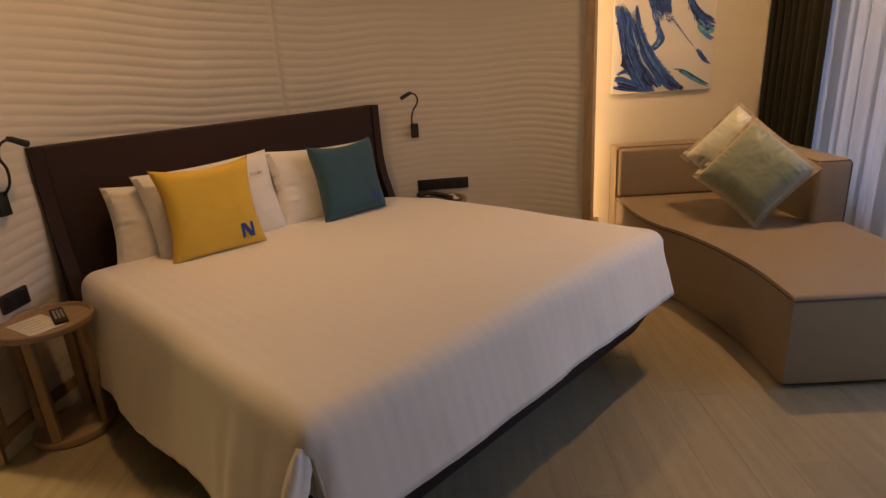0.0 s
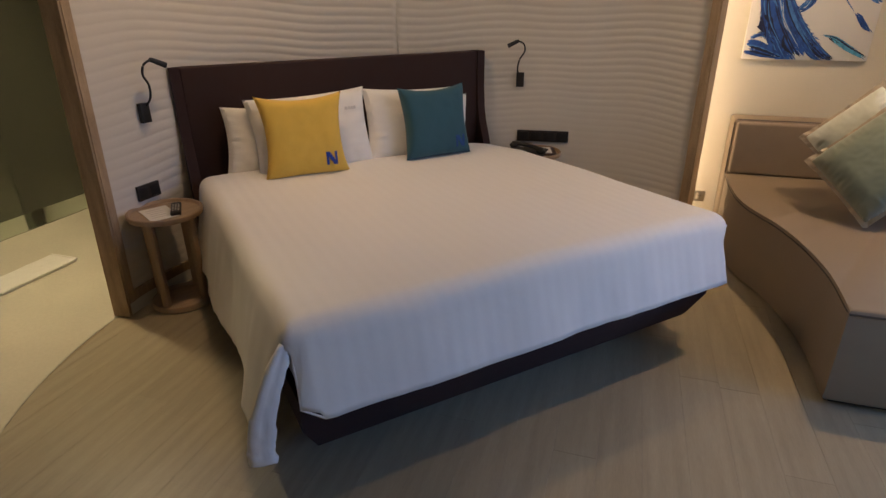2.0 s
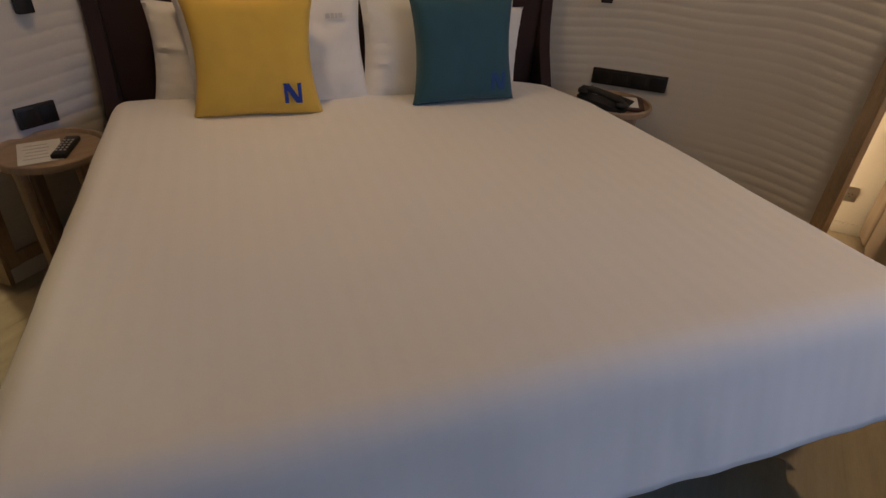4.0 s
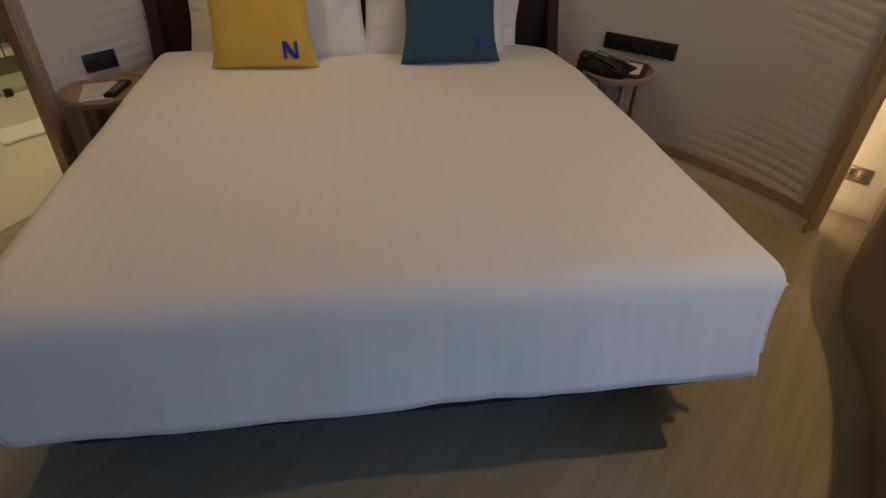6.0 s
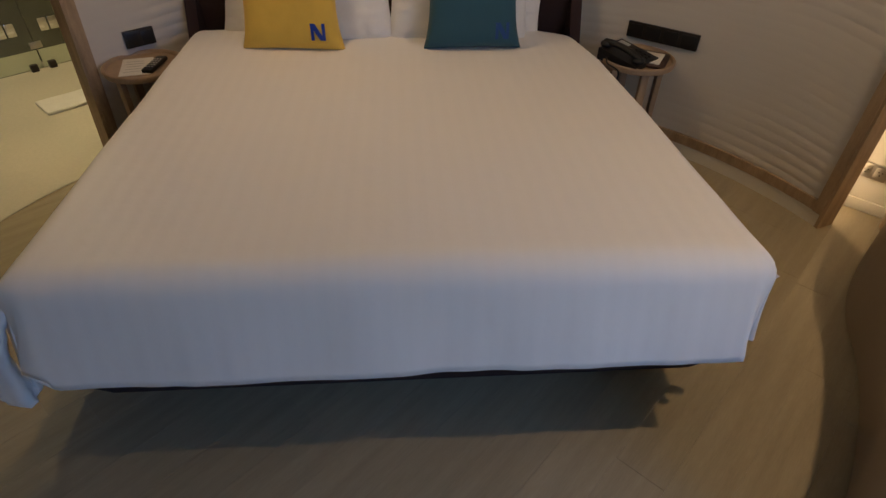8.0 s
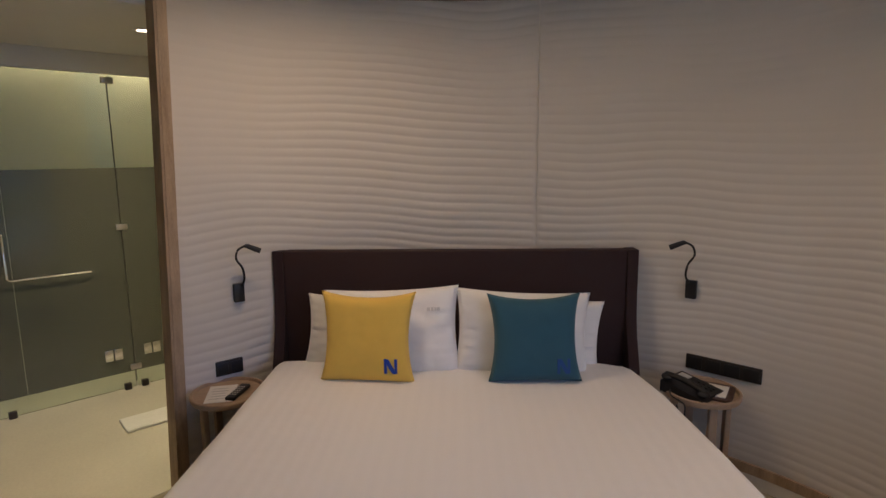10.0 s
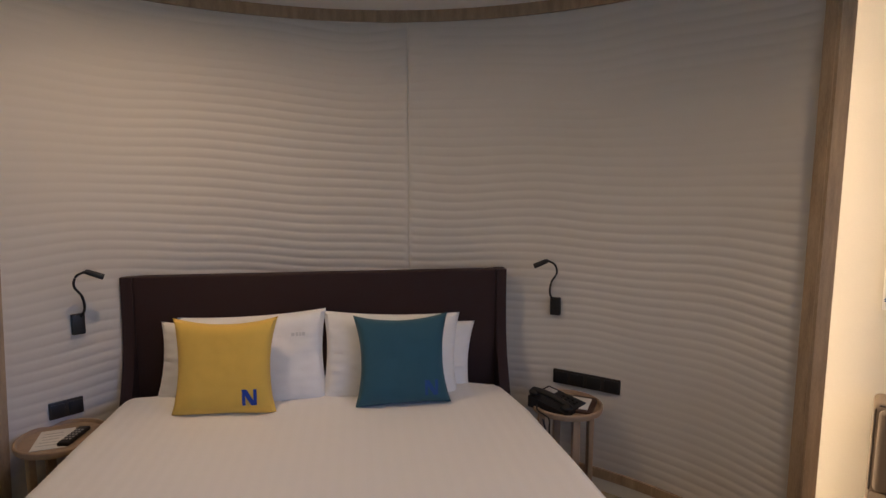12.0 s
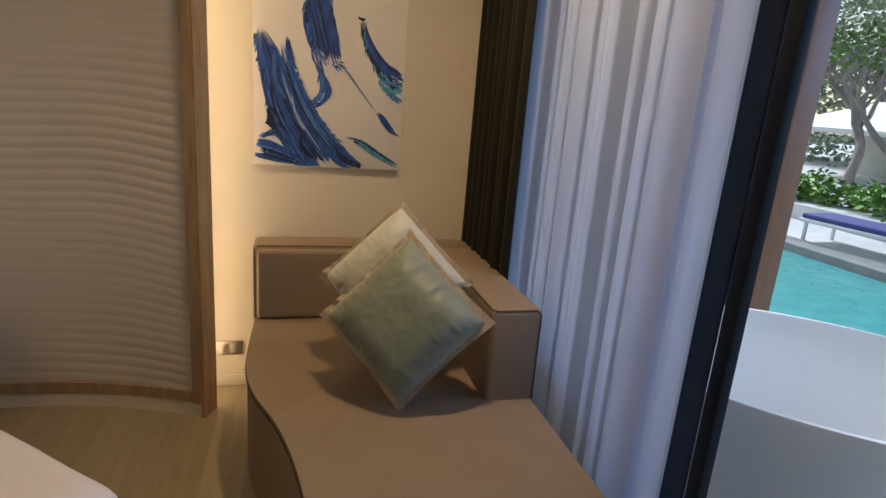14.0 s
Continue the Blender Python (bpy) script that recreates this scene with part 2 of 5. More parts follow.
M_SKYBLUE = surface("mid_blue_paint", (0.025, 0.10, 0.38), 0.55, scale=10, vary=0.5, grain=90, bump=0.5, stretch=(4, 1, 2), tint=(0.06, 0.20, 0.50))
M_NAVY = surface("navy_paint", (0.008, 0.012, 0.05), 0.5, scale=18, vary=0.5, bump=0.5)
M_TURQ = surface("turquoise_paint", (0.03, 0.22, 0.42), 0.55, scale=10, vary=0.4, grain=90, bump=0.5, stretch=(4, 1, 2), tint=(0.10, 0.36, 0.52))
M_PALE = surface("pale_wash_paint", (0.52, 0.53, 0.56), 0.6, scale=12, vary=0.15, bump=0.4)
M_CLEAR = pane_mat("clear_glass", (0.90, 0.95, 0.89), 1.0)
M_WINDOW = pane_mat("window_glass", (0.94, 0.97, 0.97), 1.0)
M_FROST = pane_mat("frosted_glass", (0.55, 0.57, 0.50), 1.0, milk=0.5, milk_col=(0.20, 0.205, 0.165))
M_LED = glow_mat("led_tape", (1.0, 0.78, 0.52), 3.0)
M_LED2 = glow_mat("shower_led_tape", (1.0, 0.88, 0.62), 6.0)
M_LENS = glow_mat("downlight_lens", (1.0, 0.8, 0.55), 6.0)
M_TUB = surface("white_tub", (0.74, 0.75, 0.76), 0.35, scale=3, vary=0.03, grain=80, bump=0.03)
M_DECK = surface("terrace_stone", (0.52, 0.53, 0.53), 0.6, scale=3, vary=0.15, grain=80, bump=0.3)
M_POOLTILE = surface("pool_tile", (0.05, 0.33, 0.33), 0.4, scale=4, vary=0.2, grain=30, bump=0.1)
M_COPING = surface("coping_stone", (0.20, 0.21, 0.21), 0.55, scale=5, vary=0.2, grain=60, bump=0.3)
M_BARK = surface("pale_bark", (0.30, 0.255, 0.235), 0.85, scale=8, vary=0.3, grain=50, bump=0.7, stretch=(1, 1, 0.4), depth=0.01)
M_LEAF = surface("leaf", (0.09, 0.16, 0.045), 0.5, scale=2, vary=0.5, grain=30, bump=0.1, piece=0.3, tint=(0.09, 0.17, 0.035))
# Far paleness of the trees is put into this colour, greyer than M_LEAF.
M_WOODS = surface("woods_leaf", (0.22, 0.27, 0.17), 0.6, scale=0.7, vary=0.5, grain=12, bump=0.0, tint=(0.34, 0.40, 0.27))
M_LEAF2 = surface("shrub_leaf", (0.07, 0.20, 0.02), 0.45, scale=2.5, vary=0.45, grain=30, bump=0.1, tint=(0.13, 0.30, 0.04))
M_ROOF = surface("white_awning", (0.72, 0.72, 0.70), 0.7, scale=3, vary=0.05)
M_HOUSE = surface("pale_render", (0.50, 0.50, 0.46), 0.8, scale=2, vary=0.1)
M_BLUECUSH = surface("blue_lounger_cloth", (0.06, 0.07, 0.22), 0.8, scale=6, vary=0.1, bump=0.3)
M_WHITEMETAL = surface("white_metal", (0.70, 0.70, 0.70), 0.4, scale=8, vary=0.05)
M_GROUND = surface("garden_ground", (0.05, 0.07, 0.025), 0.9, scale=1.5, vary=0.4, grain=20, bump=0.5)


def water_mat():
    m, nt, b = node_mat("pool_water")
    N, L = nt.nodes, nt.links
    b.inputs["Base Color"].default_value = (0.03, 0.30, 0.31, 1)
    b.inputs["Roughness"].default_value = 0.15
    b.inputs["IOR"].default_value = 1.33
    tc, nz, bp = N.new("ShaderNodeTexCoord"), N.new("ShaderNodeTexNoise"), N.new("ShaderNodeBump")
    nz.inputs["Scale"].default_value, nz.inputs["Detail"].default_value = 5, 3
    bp.inputs["Strength"].default_value, bp.inputs["Distance"].default_value = 0.35, 0.05
    ramp = N.new("ShaderNodeValToRGB")
    ramp.color_ramp.elements[0].color, ramp.color_ramp.elements[1].color = (0.03, 0.23, 0.24, 1), (0.08, 0.42, 0.40, 1)
    L.new(tc.outputs["Object"], nz.inputs["Vector"])
    L.new(nz.outputs["Fac"], bp.inputs["Height"])
    L.new(nz.outputs["Fac"], ramp.inputs[0])
    L.new(ramp.outputs[0], b.inputs["Base Color"])
    L.new(bp.outputs[0], b.inputs["Normal"])
    return m


M_WATER = water_mat()

# ---- building blocks ----


def smooth_by_angle(me, angle=35):
    for p in me.polygons:
        p.use_smooth = True
    me.set_sharp_from_angle(angle=radians(angle))


def mesh_of(name, bm, mat, angle=35):
    bmesh.ops.recalc_face_normals(bm, faces=bm.faces)
    me = bpy.data.meshes.new(name)
    bm.to_mesh(me)
    bm.free()
    for m in (mat if isinstance(mat, (list, tuple)) else [mat]):
        me.materials.append(m)
    smooth_by_angle(me, angle)
    return me


def part(name, bm, material, parent, label="", angle=35, m=None):
    ob = new(name, mesh_of(name, bm, material, angle))
    ob.parent = parent
    if m is not None:
        ob.matrix_basis = m
    return tagged(ob, label)


def thing(name, label, category, m=None, group="", kind=""):
    ob = new(name)
    ob.empty_display_size = 0.1
    if m is not None:
        ob.matrix_basis = m
    return tagged(ob, label, category, group, kind)


def solid(name, bm, material, label, category, m=None, kind="", group="", angle=35):
    ob = new(name, mesh_of(name, bm, material, angle))
    if m is not None:
        ob.matrix_basis = m
    return tagged(ob, label, category, group, kind)


def bevel_all(bm, w, seg=2, angle=30):
    if w > 0:
        es = [e for e in bm.edges if len(e.link_faces) == 2 and e.calc_face_angle(0) > radians(angle)]
        bmesh.ops.bevel(bm, geom=es, offset=w, segments=seg, profile=0.5, affect="EDGES", clamp_overlap=True)
    return bm


def box(x0, x1, y0, y1, z0, z1, w=0.0, seg=2):
    bm = bmesh.new()
    bmesh.ops.create_cube(bm, size=1, matrix=Matrix.LocRotScale(((x0 + x1) / 2, (y0 + y1) / 2, (z0 + z1) / 2), None, (x1 - x0, y1 - y0, z1 - z0)))
    return bevel_all(bm, w, seg)


def prism(outline, z0, z1, w=0.0, seg=3):
    """A flat outline (x, y), raised from z0 to z1, its top and bottom edges rounded."""
    bm = bmesh.new()
    lo = [bm.verts.new((x, y, z0)) for x, y in outline]
    hi = [bm.verts.new((x, y, z1)) for x, y in outline]
    k = len(outline)
    bm.faces.new(lo[::-1]), bm.faces.new(hi)
    for i in range(k):
        bm.faces.new((lo[i], lo[(i + 1) % k], hi[(i + 1) % k], hi[i]))
    if w:
        es = [e for e in bm.edges if e.verts[0].co.z == e.verts[1].co.z or
              (len(e.link_faces) == 2 and e.calc_face_angle(0) > radians(40))]
        bmesh.ops.bevel(bm, geom=es, offset=w, segments=seg, profile=0.5, affect="EDGES", clamp_overlap=True)
    return bm


def lathe(profile, n=40):
    """A turned body from (radius, z) pairs."""
    bm = bmesh.new()
    rows = []
    for r, z in profile:
        if r < 1e-6:
            rows.append([bm.verts.new((0, 0, z))])
        else:
            rows.append([bm.verts.new((r * math.cos(2 * math.pi * i / n), r * math.sin(2 * math.pi * i / n), z)) for i in range(n)])
    for a, b in zip(rows, rows[1:]):
        for i in range(n):
            j = (i + 1) % n
            if len(a) == 1 and len(b) > 1:
                bm.faces.new((a[0], b[i], b[j]))
            elif len(b) == 1 and len(a) > 1:
                bm.faces.new((a[i], a[j], b[0]))
            elif len(a) > 1:
                bm.faces.new((a[i], a[j], b[j], b[i]))
    return bm


def tube(points, radius, n=10, bm=None, taper=None):
    """A round bar along points."""
    bm = bm or bmesh.new()
    pts = [Vector(p) for p in points]
    rows = []
    for i, p in enumerate(pts):
        d = (pts[min(i + 1, len(pts) - 1)] - pts[max(i - 1, 0)]).normalized()
        ref = Vector((0, 0, 1)) if abs(d.z) < 0.9 else Vector((1, 0, 0))
        s = d.cross(ref).normalized()
        t = s.cross(d)
        r = radius if taper is None else radius + (taper - radius) * i / (len(pts) - 1)
        rows.append([bm.verts.new(p + r * (math.cos(2 * math.pi * k / n) * s + math.sin(2 * math.pi * k / n) * t)) for k in range(n)])
    for a, b in zip(rows, rows[1:]):
        for k in range(n):
            bm.faces.new((a[k], a[(k + 1) % n], b[(k + 1) % n], b[k]))
    bm.faces.new(rows[0][::-1]), bm.faces.new(rows[-1])
    return bm


def spline(points, n=24):
    """A smooth line through a few points."""
    p = [Vector(q) for q in points]
    p = [2 * p[0] - p[1]] + p + [2 * p[-1] - p[-2]]
    out = []
    for i in range(1, len(p) - 2):
        for k in range(n):
            t = k / n
            out.append(0.5 * (2 * p[i] + (p[i + 1] - p[i - 1]) * t + (2 * p[i - 1] - 5 * p[i] + 4 * p[i + 1] - p[i + 2]) * t * t
                              + (3 * p[i] - p[i - 1] - 3 * p[i + 1] + p[i + 2]) * t ** 3))
    return out + [p[-2]]


def sheet(nu, nv, f):
    """A grid of points f(u, v), u and v from 0 to 1."""
    bm = bmesh.new()
    rows = [[bm.verts.new(f(i / nu, j / nv)) for i in range(nu + 1)] for j in range(nv + 1)]
    for j in range(nv):
        for i in range(nu):
            bm.faces.new((rows[j][i], rows[j][i + 1], rows[j + 1][i + 1], rows[j + 1][i]))
    return bm


def arc_slab(r0, r1, z0, z1, a0, a1, n=64, w=0.0):
    out = [on_arc(a0 + (a1 - a0) * i / n, r0)[:2] for i in range(n + 1)]
    out += [on_arc(a1 + (a0 - a1) * i / n, r1)[:2] for i in range(n + 1)]
    bm = prism(out, z0, z1)
    return bevel_all(bm, w, 2, 40)


def pillow(w, h, thick, pinch=0.07, wrinkle=0.006, n=28, seed=0.0, power=0.42, pleat=0.0, sit=1.0):
    """A stuffed cushion in the xz plane, front towards -y, centred on the origin."""
    bm = bmesh.new()

    def at(u, v, side):
        x = u * w / 2 * (1 - pinch * (1 - v * v) * abs(u) ** 3)
        z = v * h / 2 * (1 - pinch * (sit if v < 0 else 1.0) * (1 - u * u) * abs(v) ** 3)
        d = max(0.0, (1 - u ** 4) * (1 - v ** 4)) ** power * thick / 2
        edge = max(abs(u), abs(v))
        wr = noise.noise(Vector((u * 3.1 + seed, v * 3.1, side * 2 + seed))) * wrinkle * (1 - edge ** 6)
        wr += noise.noise(Vector((u * 9 + seed, v * 9, side + seed))) * wrinkle * 0.4 * (1 - edge ** 8)
        if pleat:
            q = v if abs(u) > abs(v) else u
            e = 1 - edge
            wr += pleat * math.exp(-((e - 0.16) / 0.12) ** 2) * noise.noise(Vector((q * 9 + seed, (1 if u > v else 4) + (2 if u > -v else 0), side))) * (1 - q ** 4)
        return Vector((x, side * (d + wr), z))

    for side in (-1, 1):
        rows = [[bm.verts.new(at(-1 + 2 * i / n, -1 + 2 * j / n, side)) for i in range(n + 1)] for j in range(n + 1)]
        for j in range(n):
            for i in range(n):
                bm.faces.new((rows[j][i], rows[j][i + 1], rows[j + 1][i + 1], rows[j + 1][i]))
    bmesh.ops.remove_doubles(bm, verts=bm.verts, dist=1e-4)
    return bm


# ---- the setting: walls, ceilings, floor ----
wall_curved = thing("wall_curved", "curved cream partition with wavy relief panels behind the bed", "wall", kind="structure")


def wave_panel(a0, a1, lean=0.0):
    """One relief panel: soft wandering ridges on the curve of the partition."""
    z0, z1 = 0.119, 2.432
    nu, nv = 150, 460
    verts, faces = [], []
    for j in range(nv + 1):
        z = z0 + (z1 - z0) * j / nv
        for i in range(nu + 1):
            ang = a0 + (a1 - lean * z - a0) * i / nu
            s = ang * RAD
            drift = 0.110 * noise.noise(Vector((s * 0.75, z * 0.55, 3.3))) + 0.036 * noise.noise(Vector((s * 1.9, z * 1.3, 8.1)))
            ph = (z + drift) / 0.046
            amp = max(0.0005, 0.0016 + 0.0027 * noise.noise(Vector((s * 0.8, z * 1.1, 5.5))) + 0.0010 * math.exp(-((z - 1.25) / 0.3) ** 2) + 0.0016 * max(0.0, 1 - z / 1.1))
            wv = abs(math.sin(math.pi * ph)) ** 0.8
            edge = min(1.0, min(i, nu - i) / 2)
            verts.append(on_arc(ang, RAD + 0.004 - amp * 1.5 * wv * edge, z))
    for j in range(nv):
        for i in range(nu):
            k = j * (nu + 1) + i
            faces.append((k, k + 1, k + nu + 2, k + nu + 1))
    me = bpy.data.meshes.new("panel")
    me.from_pydata(verts, [], faces)
    me.materials.append(M_PANEL)
    for p in me.polygons:
        p.use_smooth = True
    me.flip_normals()
    ob = new("panel", me)
    ob.parent = wall_curved


wave_panel(A0 + 0.024, SEAM - 0.0012)
wave_panel(SEAM + 0.0012, A1 - 0.024, LEAN)
part("core", arc_slab(RAD + 0.010, RAD + 0.078, 0.0, CEIL, A0 + 0.004, A1 - LEAN * CEIL - 0.004), M_PLASTER, wall_curved)
part("top_rail", arc_slab(RAD - 0.014, RAD + 0.009, 2.432, CEIL, A0 + 0.024, A1 - LEAN * CEIL - 0.022, 64, 0.002), M_OAK, wall_curved, "pale oak rail")
part("bottom_rail", arc_slab(RAD - 0.010, RAD + 0.009, 0.068, 0.118, A0 + 0.024, A1 - 0.024, 64, 0.002), M_OAK, wall_curved, "pale oak rail")
part("skirting", arc_slab(RAD - 0.006, RAD + 0.009, 0.0, 0.067, A0 + 0.002, A1 - 0.002), M_PLASTER, wall_curved, "pale skirting")


def end_piece(r0, r1, z0, z1, e0, e1, lean, w=0.0015):
    """An upright piece at an end of the partition, leaning along the curve by lean a metre."""
    bm = bmesh.new()
    rows = []
    for z in (z0, z1):
        rows.append([bm.verts.new(on_arc(e - lean * z, r, z)) for e, r in ((e0, r0), (e1, r0), (e1, r1), (e0, r1))])
    bm.faces.new(rows[0][::-1]), bm.faces.new(rows[1])
    for i in range(4):
        bm.faces.new((rows[0][i], rows[0][(i + 1) % 4], rows[1][(i + 1) % 4], rows[1][i]))
    return bevel_all(bm, w, 2)


for e0, e1, ln in ((A0, A0 + 0.023, 0.0), (A1 - 0.023, A1, LEAN)):
    part("post", end_piece(RAD - 0.016, RAD + 0.009, 0.068, CEIL, e0, e1, ln), M_OAK, wall_curved, "oak end post")
for e0, e1, ln in ((A0 - 0.006, A0 + 0.003, 0.0), (A1 - 0.003, A1 + 0.006, LEAN)):
    part("end_cap", end_piece(RAD - 0.012, RAD + 0.082, 0.0, CEIL, e0, e1, ln), M_OAK, wall_curved, "oak end board")
part("back_lining", end_piece(RAD + 0.070, RAD + 0.080, 0.0, CEIL, A1 - 0.12, A1 - 0.004, LEAN), M_PLASTER, wall_curved)

solid("wall_painted", box(-3.4, 3.6, WALL_B, WALL_B + 0.15, 0, 2.75), M_PLASTER, "plain cream plaster wall", "wall", ROOM, "structure")
solid("baseboard", box(1.2, 3.38, WALL_B - 0.014, WALL_B - 0.001, 0, 0.055, 0.002), M_PLASTER, "low cream skirting board", "baseboard", ROOM, "structure")
solid("wall_shower", box(-3.35, -3.2, -4.35, WALL_B, 0, 2.75), M_STONE, "pale stone shower wall", "wall", ROOM, "structure")
solid("wall_back", box(-3.35, 3.6, -4.35, -4.2, 0, 2.75), M_PLASTER, "plain cream plaster wall", "wall", ROOM, "structure")
solid("wall_bath", box(-3.2, -1.95, -2.16, -2.05, 0, BATH_CEIL), M_PLASTER, "plain bathroom side wall", "wall", ROOM, "structure")
solid("wall_window", box(WIN_A + 0.02, WIN_A + 0.2, -4.2, -2.75, 0, 2.75), M_PLASTER, "plain wall beside the terrace door", "wall", ROOM, "structure")
solid("wall_lintel", box(WIN_A + 0.02, WIN_A + 0.2, -2.75, WALL_B, 2.31, 2.75), M_PLASTER, "plain wall over the terrace door", "wall", ROOM, "structure")
# Added out of view: keeps daylight off the upper part of the sheer.
solid("shading_eave", box(WIN_A + 0.201, 4.15, -4.2, WALL_B + 0.1, 2.32, 2.75), M_PLASTER, "unseen eave added to shade the top of the sheer curtain", "wall", ROOM, "structure")
solid("ceiling", box(-0.80, 3.08, -4.2, WALL_B, CEIL, CEIL + 0.2), M_CEIL, "white painted bedroom ceiling", "ceiling", ROOM, "structure")
solid("ceiling_slot", box(3.08, WIN_A + 0.2, -4.2, WALL_B, 2.62, 2.72), M_CEIL, "raised curtain slot of the ceiling", "ceiling", ROOM, "structure")
solid("trim", box(3.055, 3.079, -4.2, WALL_B - 0.002, 2.375, CEIL - 0.002, 0.003), M_CEIL, "white pelmet board before the curtains", "trim", ROOM, "structure")
solid("ceiling_bath", box(-3.05, -0.822, -4.2, WALL_B, BATH_CEIL, BATH_CEIL + 0.12), M_CEIL, "lowered bathroom ceiling", "ceiling", ROOM, "structure")
solid("ceiling_cove", box(-3.2, -0.80, -4.2, WALL_B, 2.60, 2.72), M_CEIL, "ceiling over the light cove", "ceiling", ROOM, "structure")
solid("wall_bulkhead", box(-0.820, -0.802, -4.2, WALL_B, BATH_CEIL, 2.61), M_CEIL, "bulkhead over the bathroom opening", "wall", ROOM, "structure")

# ---- floor ----
FLOOR_R = 1.962
floor_bath = solid("floor_bath", box(-3.35, 3.4, -4.35, WALL_B + 0.1, -0.10, -0.001), M_STONE, "smooth cream stone bathroom floor", "floor", ROOM, "structure")
AC, BC = CENTRE.dot(ALONG), CENTRE.dot(DEEP)
PLANK_W, PLANK_L = 0.1485, 1.2


def deep_span(a):
    """How far the plank floor reaches at this place along: the circle on the bathroom side, wall to wall elsewhere."""
    if a >= AC + 0.4:
        return -4.2, WALL_B - 0.016
    h = math.sqrt(max(0.0, FLOOR_R ** 2 - (a - AC) ** 2))
    lo = BC - h if a < AC else -4.2
    return lo, BC + h


rim = [(FLOOR_R * math.cos(radians(k * 3)) + AC, FLOOR_R * math.sin(radians(k * 3)) + BC) for k in range(30, 91)]
grout = [(AC + 0.4, WALL_B - 0.016), (AC, BC + FLOOR_R)] + rim[1:] + [(AC, -4.2), (3.38, -4.2), (3.38, WALL_B - 0.016)]
floor = solid("floor", prism(grout[::-1], -0.0008, 0.0006), M_GROUT, "wood-look plank tile bedroom floor", "floor", ROOM, "structure")
solid("threshold_strip", arc_slab(FLOOR_R - 0.004, FLOOR_R + 0.003, -0.001, 0.0022, A1 + 0.01, A1 + radians(100)), M_STEEL,
      "thin curved brass strip let into the floor", "floor strip", kind="structure")

# ---- the bed ----
BX0, BX1, BY0, BY1 = -0.875, 0.985, -1.835, 0.02
bed = thing("bed", "king-size bed with dark brown upholstered base and headboard", "bed")


def bed_base():
    bm = bmesh.new()
    lo_in, z0, z1 = 0.055, 0.095, 0.33
    lo = [bm.verts.new(p) for p in ((BX0 + lo_in, BY0 + lo_in, z0), (BX1 - lo_in, BY0 + lo_in, z0), (BX1 - lo_in - 0.06, BY1, z0), (BX0 + lo_in, BY1, z0))]
    mid = [bm.verts.new(p) for p in ((BX0, BY0, 0.215), (BX1, BY0, 0.215), (BX1 - 0.06, BY1, 0.215), (BX0, BY1, 0.215))]
    hi = [bm.verts.new(p) for p in ((BX0, BY0, z1), (BX1, BY0, z1), (BX1 - 0.06, BY1, z1), (BX0, BY1, z1))]
    bm.faces.new(lo[::-1]), bm.faces.new(hi)
    for a, b in ((lo, mid), (mid, hi)):
        for i in range(4):
            bm.faces.new((a[i], a[(i + 1) % 4], b[(i + 1) % 4], b[i]))
    return bevel_all(bm, 0.018, 3, 20)


part("base", bed_base(), M_BROWN, bed)
part("plinth", box(BX0 + 0.40, BX1 - 0.40, BY0 + 0.45, BY1 - 0.05, 0.003, 0.12, 0.004), M_BLACK, bed, "recessed black plinth")
part("mattress", prism([(BX0 + 0.01, BY0 + 0.01), (BX1 - 0.01, BY0 + 0.01), (BX1 - 0.10, BY1 - 0.06), (BX0 + 0.01, BY1 - 0.06)], 0.331, 0.555, 0.05, 4), M_COTTON, bed, "white mattress")
HB = 0.94
part("headboard_panel", box(-HB + 0.050, HB - 0.050, 0.010, 0.085, 0.20, 1.141, 0.010, 3), M_BROWN, bed)


def wing(x0, x1):
    prof = [(0.09, 0.20), (-0.13, 0.20), (-0.13, 0.40), (-0.115, 0.50), (-0.075, 0.60), (-0.035, 0.70), (-0.012, 0.80), (-0.002, 0.92), (0.0, 1.142), (0.09, 1.142)]
    bm = bmesh.new()
    a = [bm.verts.new((x0, y, z)) for y, z in prof]
    b = [bm.verts.new((x1, y, z)) for y, z in prof]
    k = len(prof)
    bm.faces.new(a), bm.faces.new(b[::-1])
    for i in range(k):
        bm.faces.new((a[i], b[i], b[(i + 1) % k], a[(i + 1) % k]))
    return bevel_all(bm, 0.008, 2, 40)


part("headboard_wing", wing(-HB, -HB + 0.052), M_BROWN, bed)
part("headboard_wing", wing(HB - 0.052, HB), M_BROWN, bed)


